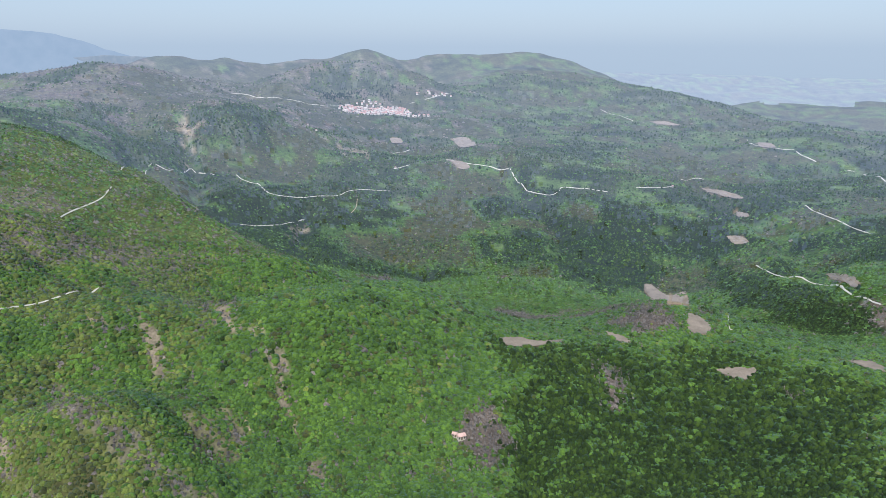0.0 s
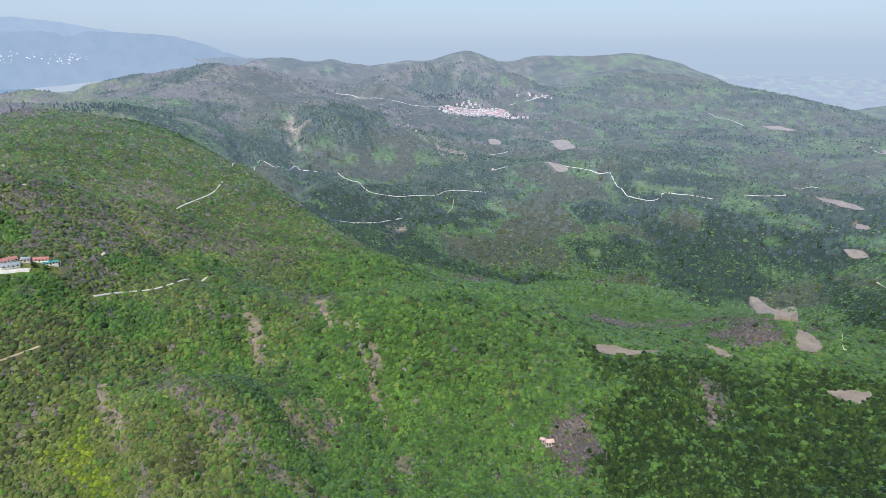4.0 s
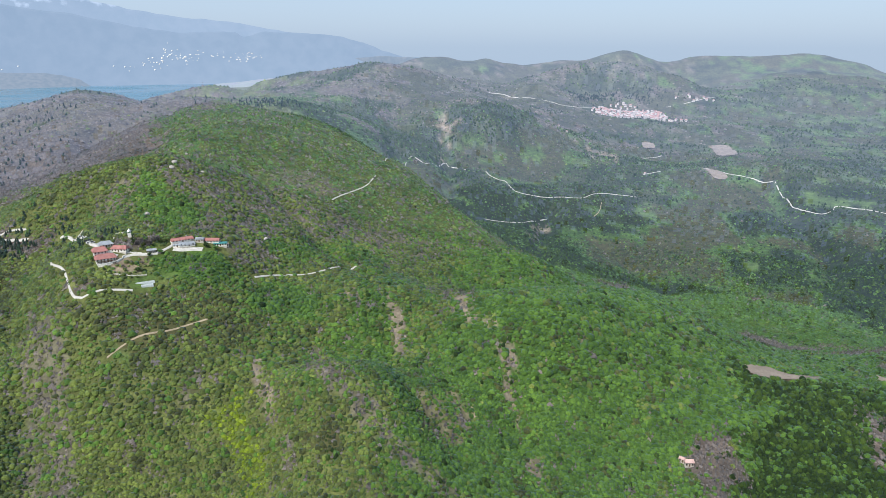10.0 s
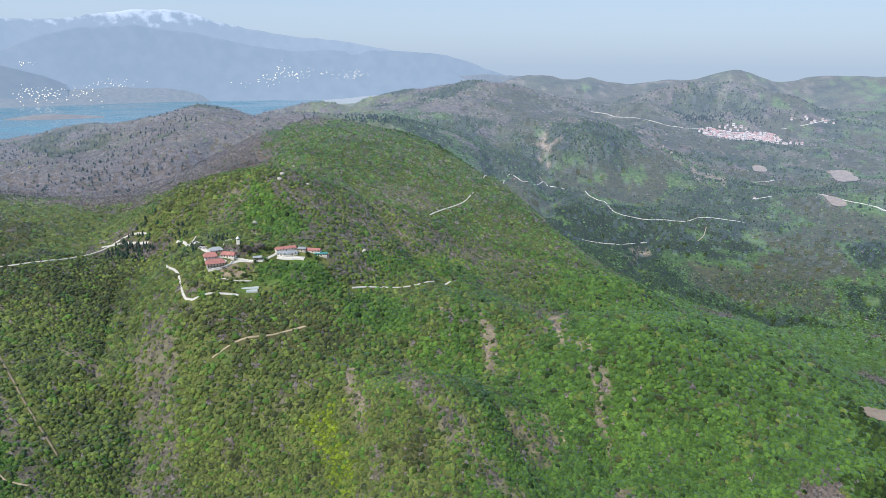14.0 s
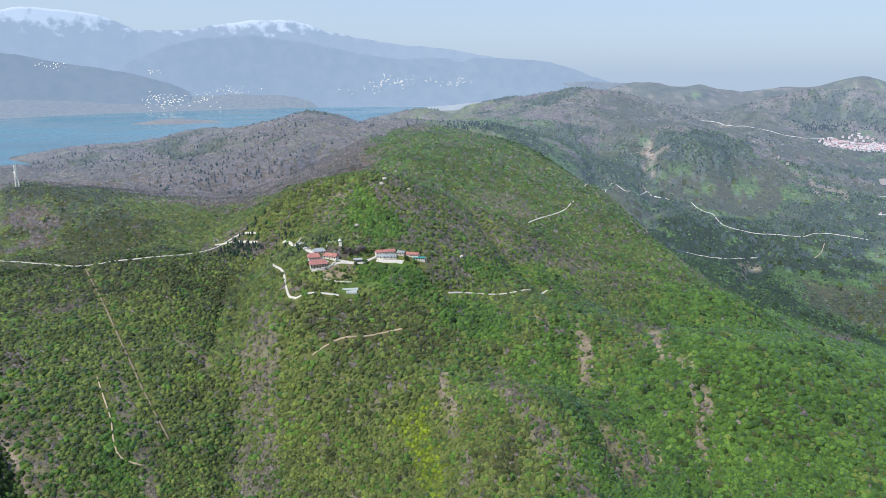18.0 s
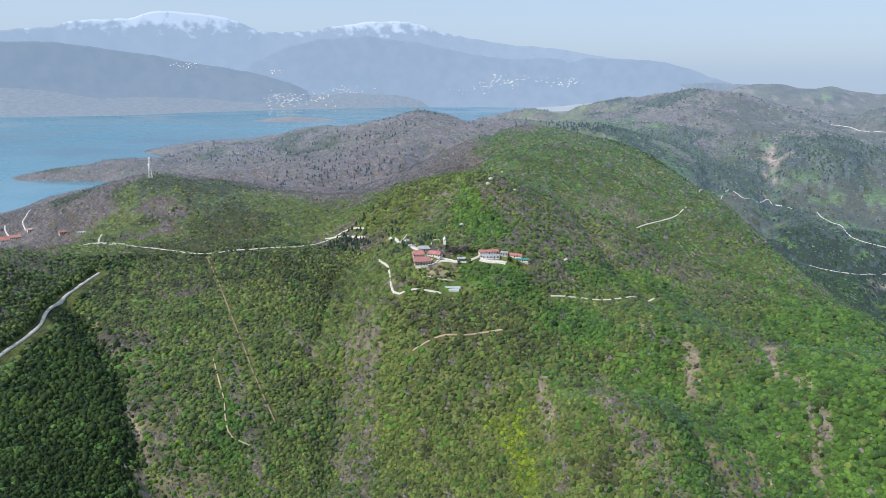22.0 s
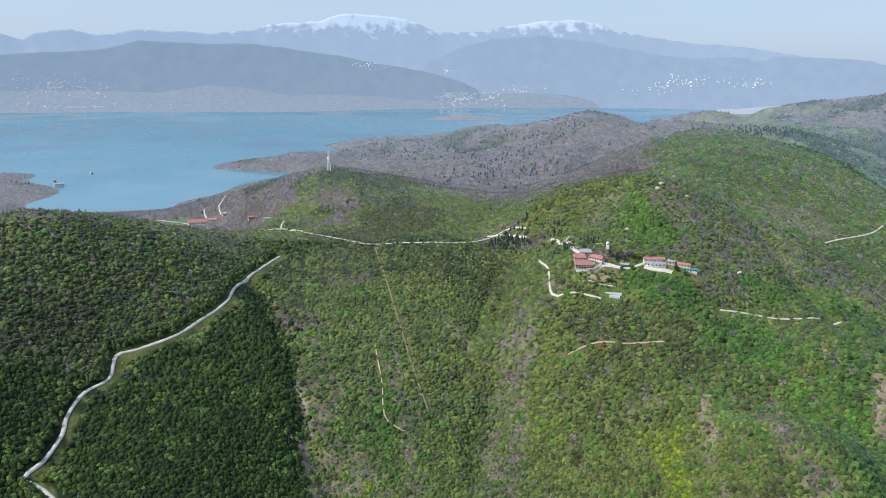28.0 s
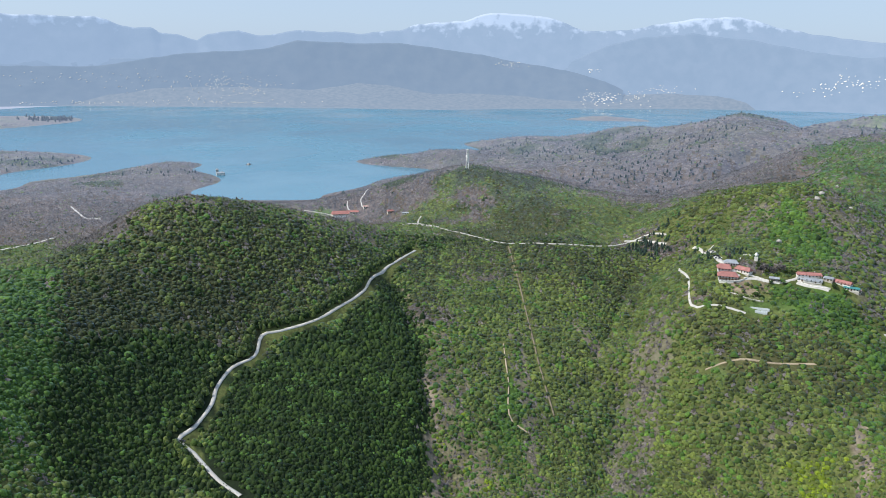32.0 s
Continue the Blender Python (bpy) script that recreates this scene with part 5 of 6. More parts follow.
def house(spot, w, d, h, label, name="house", turn=0.0, rise=2.0, over=0.5, hip=0.0, wall=None, roof=None, storeys=2, bays=4, deep=3.0, up=0.0, group="", chimney=True, porch=False):
    """A building with walls, a roof, a row of windows to each storey, a door and a chimney. Its foot goes deep into the slope."""
    x, y = spot
    z = float(height(x, y)[0]) + up
    ob = thing(name, x, y, z, facing(x, y) + turn, label, "building", group)
    part("wall", a_box(0, 0, -0.3, w, d, h + 0.3, 0.05), wall or WALL_WHITE, ob)
    part("plinth", a_box(0, 0, -deep, w + 0.1, d + 0.1, deep - 0.3), WALL_STONE, ob)
    bm = bmesh.new()
    tri = [bm.verts.new(p) for p in ((-w / 2, -d / 2, h), (-w / 2, d / 2, h), (-w / 2 + hip, 0, h + rise - 0.1), (w / 2, -d / 2, h), (w / 2, d / 2, h), (w / 2 - hip, 0, h + rise - 0.1))]
    for f in ((0, 1, 2), (5, 4, 3), (0, 2, 5, 3), (2, 1, 4, 5)):
        bm.faces.new([tri[i] for i in f])
    part("gable", bm, wall or WALL_WHITE, ob)
    part("roof", roof_mesh(w, d, h, rise, over, hip), roof or ROOF_RED, ob)
    floor = h / storeys
    for s in range(storeys):
        for k in range(bays):
            cx = -w / 2 + w * (k + 0.5) / bays
            if s == 0 and k == bays // 2:
                part("door", a_box(cx, -d / 2 - 0.03, 0.0, 1.0, 0.12, 2.0), WOOD_DARK, ob)
                continue
            win = part("window", a_box(cx, -d / 2 - 0.02, s * floor + 0.9, 0.95, 0.1, 1.3), GLASS_DARK, ob)
            part("frame", a_box(cx, -d / 2 - 0.05, s * floor + 0.78, 1.2, 0.12, 0.12), WOOD_DARK, win)
    for s in range(storeys):
        for k in range(max(1, bays // 2)):
            cy = -d / 2 + d * (k + 0.5) / max(1, bays // 2)
            for side in (-1, 1):
                part("window", a_box(side * (w / 2 + 0.02), cy, s * floor + 0.9, 0.1, 0.95, 1.3), GLASS_DARK, ob)
    if chimney:
        part("chimney", a_box(w * 0.22, d * 0.15, h + rise * 0.3, 0.7, 0.7, rise * 0.9 + 0.6, 0.05), WALL_STONE, ob)
    if porch:
        part("balcony", a_box(0, -d / 2 - 0.7, floor - 0.1, w * 0.9, 1.4, 0.18), WOOD_DARK, ob)
        part("railing", a_box(0, -d / 2 - 1.36, floor + 0.75, w * 0.9, 0.08, 0.1), WOOD_DARK, ob)
        for k in range(6):
            part("post", a_box(-w * 0.45 + w * 0.9 * k / 5, -d / 2 - 1.34, -deep * 0.5, 0.16, 0.16, floor + deep * 0.5 + 0.8), WOOD_DARK, ob)
    return ob


# The monastery on its ledge.
house((-424.2, 398.6), 14.0, 8.5, 3.4, "white monastery wing under a red hipped roof with a long balcony", "monastery_building", 6, 2.8, 0.9, 2.5, WALL_WHITE, ROOF_RED, 2, 6, 4.0, -1.5, porch=True)
house((-432.8, 402.1), 9.5, 8.0, 4.2, "taller monastery residence with a stepped red tile roof", "monastery_building", 6, 2.8, 0.9, 2.0, WALL_WHITE, ROOF_RED, 2, 4, 4.0, -0.8)
house((-423.3, 413.3), 12.0, 6.0, 2.2, "low monastery wing with a red tile roof", "monastery_building", -28, 2.3, 0.6, 1.2, WALL_WHITE, ROOF_RED, 1, 5, 3.0, -0.4)
house((-438.0, 413.3), 10.0, 7.0, 2.2, "monastery church with a grey stone slab roof", "church", 10, 2.2, 0.6, 2.2, WALL_WHITE, METAL_GREY, 1, 5, 3.0, -0.4, chimney=False)


def bell_tower(spot):
    x, y = spot
    ob = thing("bell_tower", x, y, float(height(x, y)[0]) - 0.5, facing(x, y), "small white chapel tower with a pointed roof", "tower")
    part("base", a_box(0, 0, -1.5, 2.8, 2.8, 5.0, 0.06), WALL_WHITE, ob)
    for sx in (-1, 1):
        for sy in (-1, 1):
            part("column", a_box(sx * 1.05, sy * 1.05, 3.5, 0.35, 0.35, 1.7), WALL_WHITE, ob)
    bm = bmesh.new()
    bmesh.ops.create_cone(bm, cap_ends=True, segments=8, radius1=2.0, radius2=0.06, depth=2.2, matrix=Matrix.Translation((0, 0, 6.3)))
    part("roof", bm, METAL_GREY, ob)
    part("bell", a_box(0, 0, 4.3, 0.6, 0.6, 0.6, 0.15), WOOD_DARK, ob)


bell_tower((-432.2, 433.6))


def stone_wall(name, points, high, mat, label, thick=0.6, piers=0):
    """A wall along a line of places, its top in steps, with a coping and piers."""
    line = smooth_line(points, 3.0)
    z = height(line[:, 0], line[:, 1])
    cx, cy = line.mean(axis=0)
    ob = thing(name, cx, cy, float(z.mean()), 0, label, "wall")
    for k in range(len(line) - 1):
        a, b = line[k] - (cx, cy), line[k + 1] - (cx, cy)
        mid, way = (a + b) / 2, b - a
        n = float(np.hypot(*way))
        base = float(z[k:k + 2].min() - z.mean())
        bm = bmesh.new()
        box(bm, mid[0], mid[1], base - 2.0, n + 0.02, thick, high + 2.0, math.atan2(way[1], way[0]))
        p = part("wall_section", bm, mat, ob)
        bm = bmesh.new()
        box(bm, mid[0], mid[1], base + high, n + 0.04, thick + 0.2, 0.15, math.atan2(way[1], way[0]))
        part("coping", bm, WALL_WHITE, p)
    return ob


stone_wall("retaining_wall", [(-423.7, 389.4), (-418.7, 394.5), (-415.2, 402.3), (-416.2, 410.9)], 1.8, WALL_WHITE, "tall white retaining wall below the monastery")
stone_wall("terrace_wall", [(-417.3, 414.1), (-411.7, 418.0), (-405.1, 421.6), (-398.5, 426.7)], 1.1, WALL_WHITE, "white wall along the monastery terrace")
stone_wall("garden_wall", [(-414.0, 387.9), (-406.0, 391.8), (-398.5, 397.4), (-391.7, 405.2)], 0.7, WALL_STONE, "low dry stone garden terrace wall")
stone_wall("shrine_wall", [(-439.9, 424.2), (-444.2, 431.3), (-441.0, 435.3), (-433.8, 435.2)], 0.9, WALL_WHITE, "low curved white wall beside the chapel")


def pavilion(spot, w, d, label, roof, turn=0.0):
    """An open shed: posts, beams and a low roof."""
    x, y = spot
    ob = thing("pavilion", x, y, float(height(x, y)[0]), facing(x, y) + turn, label, "shed")
    for sx in (-1, 0, 1):
        for sy in (-1, 1):
            part("post", a_box(sx * w * 0.46, sy * d * 0.42, -2.0, 0.22, 0.22, 4.6), WOOD_DARK, ob)
    part("beam", a_box(0, -d * 0.42, 2.5, w, 0.2, 0.22), WOOD_DARK, ob)
    part("back_wall", a_box(0, d * 0.42, -2.0, w * 0.92, 0.2, 4.4), WALL_STONE, ob)
    part("roof", roof_mesh(w, d, 2.7, 1.1, 0.4, 0.3), roof, ob)


pavilion((-402.8, 424.8), 7.0, 3.5, "open white-walled pavilion with a grey roof on the terrace", METAL_GREY)
house((-392.7, 448.9), 17.0, 5.0, 1.5, "long low lodge with a red tile roof", "lodge", 14, 1.7, 0.5, 0.6, WALL_WHITE, ROOF_RED, 1, 7, 2.5, 0.0)
house((-385.8, 446.1), 12.0, 6.5, 1.2, "outbuilding under a grey sheet metal roof", "outbuilding", 4, 1.7, 0.5, 0.5, WALL_WHITE, METAL_GREY, 1, 4, 2.5, -0.3, chimney=False)
house((-391.4, 441.4), 6.5, 3.6, 1.6, "low white store with a grey roof", "store", -8, 0.6, 0.4, 0.3, WALL_WHITE, METAL_GREY, 1, 3, 2.5, -0.2, chimney=False)
house((-380.2, 455.5), 6.5, 5.0, 1.8, "small outbuilding with a weathered grey roof", "outbuilding", -14, 1.1, 0.4, 0.5, WALL_STONE, METAL_GREY, 1, 3, 2.5, 0.0, chimney=False)
house((-372.4, 460.9), 12.5, 5.0, 1.3, "long stable with a red tile roof", "stable", -20, 1.7, 0.5, 0.3, WALL_WHITE, ROOF_RED, 1, 5, 2.5, 0.0, chimney=False)
house((-365.4, 462.4), 10.0, 4.5, 1.8, "white shed with a teal sheet metal roof", "shed", -4, 0.8, 0.6, 0.3, WALL_WHITE, TEAL, 1, 5, 2.5, 0.0, chimney=False)
house((-362.0, 466.0), 3.0, 3.0, 1.8, "small hut with a terracotta roof beside the shed", "hut", -4, 0.7, 0.3, 0.3, WALL_WHITE, ROOF_TERRACOTTA, 1, 2, 2.0, 0.0, chimney=False)
stone_wall("terrace_wall", [(-393.7, 438.8), (-385.5, 439.9), (-378.6, 443.0), (-372.4, 449.3)], 0.8, WALL_WHITE, "low white wall along the lodge terrace")


def greenhouse(spot, w, d, turn, label):
    """A tunnel of film on hoops."""
    x, y = spot
    ob = thing("greenhouse", x, y, low(x, y, w * 0.3), facing(x, y) + turn, label, "greenhouse")
    bm = bmesh.new()
    arc = [(math.cos(math.pi * k / 8), math.sin(math.pi * k / 8)) for k in range(9)]
    ends = [[bm.verts.new((sx * w / 2, c * d / 2, 2.6 * s)) for c, s in arc] for sx in (-1, 1)]
    for k in range(8):
        bm.faces.new((ends[0][k], ends[0][k + 1], ends[1][k + 1], ends[1][k]))
    for e in ends:
        bm.faces.new(e)
    part("cover", bm, FILM, ob)
    for k in range(7):
        cx = -w / 2 + w * k / 6
        bm = bmesh.new()
        ring = [bm.verts.new((cx, c * d / 2 * 1.03, 2.66 * s)) for c, s in arc]
        other = [bm.verts.new((cx + 0.12, c * d / 2 * 1.03, 2.66 * s)) for c, s in arc]
        for j in range(8):
            bm.faces.new((ring[j], ring[j + 1], other[j + 1], other[j]))
        part("hoop", bm, METAL_GREY, ob)
    part("door", a_box(-w / 2 - 0.04, 0, 0, 0.08, 1.1, 1.9), METAL_GREY, ob)


FILM = plain("milky_greenhouse_film", (0.36, 0.40, 0.40), 0.35, grain=1.5)
greenhouse((-388.4, 399.0), 13.5, 4.0, 4, "long greenhouse covered with milky film")
greenhouse((-385.0, 397.4), 8.5, 3.5, 4, "short greenhouse covered with milky film")


def car(spot, turn, paint, label):
    """A small parked car."""
    x, y = spot
    ob = thing("car", x, y, float(height(x, y)[0]) + 0.62, turn, label, "car", "parked cars")
    bm = bmesh.new()
    box(bm, 0, 0, 0.35, 4.1, 1.7, 0.55)
    bmesh.ops.bevel(bm, geom=bm.edges[:], offset=0.14, segments=2, affect="EDGES")
    part("body", bm, paint, ob)
    bm = bmesh.new()
    box(bm, -0.2, 0, 0.86, 2.2, 1.5, 0.55)
    for v in bm.verts:
        if v.co.z > 1.2:
            v.co.x = -0.2 + (v.co.x + 0.2) * 0.72
            v.co.y *= 0.84
    cabin = part("cabin", bm, GLASS_DARK, ob)
    part("car_roof", a_box(-0.2, 0, 1.4, 1.5, 1.2, 0.06), paint, cabin)
    for sx in (-1.3, 1.25):
        for sy in (-0.78, 0.78):
            bm = bmesh.new()
            bmesh.ops.create_cone(bm, cap_ends=True, segments=14, radius1=0.32, radius2=0.32, depth=0.22, matrix=Matrix.Translation((sx, sy, 0.32)) @ Matrix.Rotation(math.pi / 2, 4, "X"))
            wheel = part("wheel", bm, TYRE, ob)
            part("rim", a_box(sx, sy * 1.15, 0.2, 0.26, 0.05, 0.26, 0.05), METAL_GREY, wheel)


TYRE = plain("black_rubber", (0.02, 0.02, 0.02), 0.8)
PAINT_WHITE = plain("white_car_paint", (0.72, 0.72, 0.72), 0.3, wear=0.05)
PAINT_DARK = plain("dark_car_paint", (0.03, 0.03, 0.035), 0.3, wear=0.05)
PAINT_SILVER = plain("silver_car_paint", (0.4, 0.41, 0.42), 0.35, 0.5, wear=0.05)
car((-395.1, -14.2), 60, PAINT_DARK, "dark car at the edge of the asphalt road")
for spot, paint, word in (((-476.3, 428.5), PAINT_WHITE, "white"), ((-467.4, 423.4), PAINT_SILVER, "silver"), ((-459.6, 418.7), PAINT_DARK, "dark"),
                          ((-463.8, 418.8), PAINT_DARK, "dark"), ((-453.3, 415.3), PAINT_WHITE, "white"), ((-494.0, 441.2), PAINT_SILVER, "silver"), ((-457.0, 414.9), PAINT_WHITE, "white")):
    car(spot, 70, paint, word + " car parked on the monastery forecourt")

# Trees and shrubs of the monastery garden.
def garden_tree(name, spot, high, wide, leaf, label, seed, bare=False):
    """A tree: a tapered trunk, limbs, and a crown of many leaf clumps or fans of twigs."""
    x, y = spot
    z = float(height(x, y)[0])
    ob = thing(name, x, y, z - 0.2, seed * 37, label, "tree" if high > 2.5 else "shrub", "trees of the monastery garden" if high > 2.5 else "garden shrubs")
    own = random.Random(seed)
    bm = bmesh.new()
    bmesh.ops.create_cone(bm, cap_ends=True, segments=8, radius1=0.05 * high, radius2=0.025 * high, depth=high * 0.6, matrix=Matrix.Translation((0, 0, high * 0.3)))
    part("trunk", bm, BARK, ob)
    tips = []
    for k in range(6 if high > 2.5 else 3):
        a = k * 2.4 + own.uniform(-0.4, 0.4)
        start = Vector((0, 0, high * own.uniform(0.3, 0.55)))
        end = Vector((math.cos(a) * wide * 0.7, math.sin(a) * wide * 0.7, high * own.uniform(0.6, 0.85)))
        m = Matrix.Translation((start + end) / 2) @ (end - start).to_track_quat("Z", "Y").to_matrix().to_4x4()
        bm = bmesh.new()
        bmesh.ops.create_cone(bm, cap_ends=True, segments=6, radius1=0.018 * high, radius2=0.008 * high, depth=(end - start).length, matrix=m)
        part("limb", bm, BARK, ob)
        tips.append(end)
    if bare:
        c = np.array([t[:] for t in tips for _ in range(6)]) + np.array([[own.uniform(-0.3, 0.3) * wide for _ in range(3)] for _ in range(len(tips) * 6)])
        v, f = twigs(c, np.full(len(c), wide * 0.55), 10)
    else:
        c = []
        for _ in range(46):
            p = Vector((own.gauss(0, 1), own.gauss(0, 1), own.gauss(0, 1))).normalized() * own.uniform(0.45, 1.0)
            c.append((p.x * wide, p.y * wide, high * 0.66 + p.z * high * 0.34))
        v, f = lumps(np.array(c), np.array([wide * own.uniform(0.2, 0.36) for _ in c]), *CROWNS[0], tall=0.9)
    crown = new("crown", mesh_from("crown", v, f, leaf, smooth=not bare))
    crown.parent = ob


BARK = plain("grey_bark", (0.12, 0.10, 0.085), 0.95, grain=0.2)
for k, (spot, high, wide, leaf, label, bare) in enumerate((
    ((-414.7, 425.1), 7.0, 3.2, LEAVES["bare"][0], "large leafless grey tree on the monastery terrace", True),
    ((-409.4, 429.6), 6.0, 2.8, LEAVES["bare"][0], "leafless spreading tree on the monastery terrace", True),
    ((-407.7, 435.4), 7.0, 3.4, LEAVES["bare"][0], "wide leafless tree beside the terrace wall", True),
    ((-420.1, 424.8), 7.5, 2.0, LEAVES["dark"][0], "dark green tree behind the terrace", False),
    ((-415.7, 432.5), 6.5, 2.4, LEAVES["green"][0], "fresh green tree behind the terrace", False),
    ((-403.9, 440.3), 6.0, 2.4, LEAVES["olive"][0], "budding tree beside the lodge lane", False),
    ((-398.5, 403.7), 4.0, 1.9, LEAVES["dark"][0], "round dark green tree below the terrace", False),
    ((-395.3, 407.3), 2.2, 1.3, LEAVES["dark"][0], "round dark shrub below the terrace", False),
    ((-402.2, 421.3), 3.0, 1.5, LEAVES["dark"][0], "dark green tree at the pavilion corner", False),
    ((-412.1, 389.5), 2.2, 1.3, LEAVES["dark"][0], "round dark shrub on the bank", False),
    ((-417.5, 389.6), 2.0, 1.1, LEAVES["dark"][0], "small dark shrub on the bank", False),
    ((-415.1, 398.4), 2.0, 1.2, LEAVES["bare"][0], "leafless shrub on the earth bank", True),
    ((-408.6, 399.2), 2.2, 1.4, LEAVES["bare"][0], "leafless shrub on the earth bank", True),
    ((-406.9, 406.5), 2.4, 1.5, LEAVES["bare"][0], "leafless shrub on the earth bank", True),
    ((-400.8, 411.5), 2.4, 1.5, LEAVES["bare"][0], "leafless shrub on the earth bank", True),
    ((-405.1, 397.9), 2.0, 1.4, LEAVES["olive"][0], "grey-green shrub on the earth bank", False),
    ((-404.7, 389.8), 1.6, 1.2, LEAVES["olive"][0], "pale round shrub along the garden terrace", False),
    ((-400.8, 392.1), 1.6, 1.2, LEAVES["olive"][0], "pale round shrub along the garden terrace", False),
    ((-398.1, 395.4), 1.6, 1.2, LEAVES["olive"][0], "pale round shrub along the garden terrace", False),
    ((-395.3, 398.9), 1.6, 1.2, LEAVES["olive"][0], "pale round shrub along the garden terrace", False),
    ((-446.9, 417.5), 6.0, 2.2, LEAVES["bare"][0], "leafless tree beside the forecourt", True),
    ((-395.8, 448.4), 5.5, 2.2, LEAVES["olive"][0], "budding tree behind the lodge", False),
    ((-371.4, 451.9), 4.5, 2.0, LEAVES["dark"][0], "dark green tree beside the stable", False),
    ((-364.0, 453.8), 5.0, 2.2, LEAVES["green"][0], "fresh green tree before the shed", False),
    ((-396.9, 427.9), 4.5, 2.0, LEAVES["green"][0], "fresh green tree below the lane", False),
    ((-432.9, 393.9), 4.5, 2.0, LEAVES["green"][0], "fresh green tree below the monastery wing", False))):
    garden_tree("garden_tree" if high > 2.5 else "garden_shrub", spot, high, wide, leaf, label, k + 1, bare)

# The hillside village, far across the valley.
proto = []
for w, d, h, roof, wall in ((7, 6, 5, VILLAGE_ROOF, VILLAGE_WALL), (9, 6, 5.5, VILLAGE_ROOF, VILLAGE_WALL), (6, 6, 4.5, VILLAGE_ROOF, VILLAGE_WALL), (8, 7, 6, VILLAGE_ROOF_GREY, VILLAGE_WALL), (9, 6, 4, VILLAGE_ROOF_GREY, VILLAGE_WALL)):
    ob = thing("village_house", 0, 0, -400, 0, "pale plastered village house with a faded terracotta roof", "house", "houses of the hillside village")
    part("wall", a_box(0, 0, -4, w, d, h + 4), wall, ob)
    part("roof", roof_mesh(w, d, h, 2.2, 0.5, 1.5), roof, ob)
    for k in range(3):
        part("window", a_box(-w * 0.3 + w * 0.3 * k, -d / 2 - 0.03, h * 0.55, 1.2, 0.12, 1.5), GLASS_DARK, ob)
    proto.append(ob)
pick = random.Random(8)
VILLAGE = ((-216.5, 2296.7))
taken = []


def settle(spot, count, across, along, apart):
    """Houses side by side over an oval patch of the slope."""
    vx, vy = spot
    r = math.hypot(vx, vy)
    ux, uy = vx / r, vy / r
    made = 0
    for _ in range(count * 30):
        a, b = pick.uniform(-1, 1), pick.uniform(-1, 1)
        if a * a + b * b > 1:
            continue
        x, y = vx + uy * a * across + ux * b * along, vy - ux * a * across + uy * b * along
        if any((x - p) ** 2 + (y - q) ** 2 < apart * apart for p, q in taken):
            continue
        taken.append((x, y))
        copy_thing(pick.choice(proto), pose(x, y, float(height(x, y)[0]), 0, 0, facing(x, y) + pick.choice((0, 90)) + pick.uniform(-20, 20)))
        made += 1
        if made == count:
            break


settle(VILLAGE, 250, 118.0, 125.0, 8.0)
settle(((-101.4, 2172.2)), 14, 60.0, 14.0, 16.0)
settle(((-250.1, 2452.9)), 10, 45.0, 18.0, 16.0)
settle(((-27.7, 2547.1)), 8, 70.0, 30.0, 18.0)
for spot in (((-338.2, 1774.5)), ((-310.6, 1735.6)), ((-104.3, 1540.3)), ((450.6, 1353.6))):
    copy_thing(pick.choice(proto[:3]), Matrix.Translation((*spot, float(height(*spot)[0]))) @ pose(0, 0, 0, 0, 0, facing(*spot)) @ Matrix.Diagonal((0.5, 0.5, 0.5, 1)))
for ob in proto:
    for o in (*ob.children_recursive, ob):
        bpy.data.objects.remove(o)


# The radio mast on its hill.
def mast(spot, high):
    x, y = spot
    ob = thing("radio_mast", x, y, float(height(x, y)[0]) - 0.5, facing(x, y), "white lattice radio mast with dishes and panels", "mast")
    foot, top, bands = 1.9, 0.6, 7
    for k in range(bands):
        z0, z1 = high * k / bands, high * (k + 1) / bands
        f0, f1 = foot + (top - foot) * k / bands, foot + (top - foot) * (k + 1) / bands
        mat = MAST_WHITE
        for sx in (-1, 1):
            for sy in (-1, 1):
                bm = bmesh.new()
                bmesh.ops.create_cone(bm, cap_ends=True, segments=6, radius1=0.8, radius2=0.7, depth=z1 - z0, matrix=Matrix.Translation((sx * (f0 + f1) / 2, sy * (f0 + f1) / 2, (z0 + z1) / 2)))
                part("leg", bm, mat, ob)
        for s in range(4):
            for flip in (-1, 1):
                a, b = Vector((flip * f0, -f0, z0)), Vector((-flip * f1, -f1, z1))
                m = Matrix.Rotation(s * math.pi / 2, 4, "Z") @ Matrix.Translation((a + b) / 2) @ (b - a).to_track_quat("Z", "Y").to_matrix().to_4x4() @ Matrix.Diagonal((0.36, 0.36, (b - a).length, 1))
                bm = bmesh.new()
                bmesh.ops.create_cube(bm, size=1.0, matrix=m)
                part("brace", bm, mat, ob)
    for z, a in ((high * 0.42, -90), (high * 0.55, -60), (high * 0.66, -130), (high * 0.75, -85), (high * 0.5, 40)):
        c, s = math.cos(radians(a)), math.sin(radians(a))
        bm = bmesh.new()
        bmesh.ops.create_cone(bm, cap_ends=True, segments=16, radius1=1.7, radius2=1.5, depth=0.7,
                              matrix=Matrix.Translation((c * 1.9, s * 1.9, z)) @ Matrix.Rotation(radians(a + 90), 4, "Z") @ Matrix.Rotation(math.pi / 2, 4, "X"))
        part("dish", bm, MAST_WHITE, ob)
    for z in (high * 0.86, high * 0.95):
        for a in (0, 120, 240):
            c, s = math.cos(radians(a)), math.sin(radians(a))
            part("panel_antenna", a_box(c * 1.2, s * 1.2, z - 1.3, 0.8, 0.5, 2.6, 0.05), MAST_WHITE, ob)
    part("spike", a_box(0, 0, high, 0.12, 0.12, 2.5), MAST_WHITE, ob)


mast((-916.9, 373.9), 27.0)

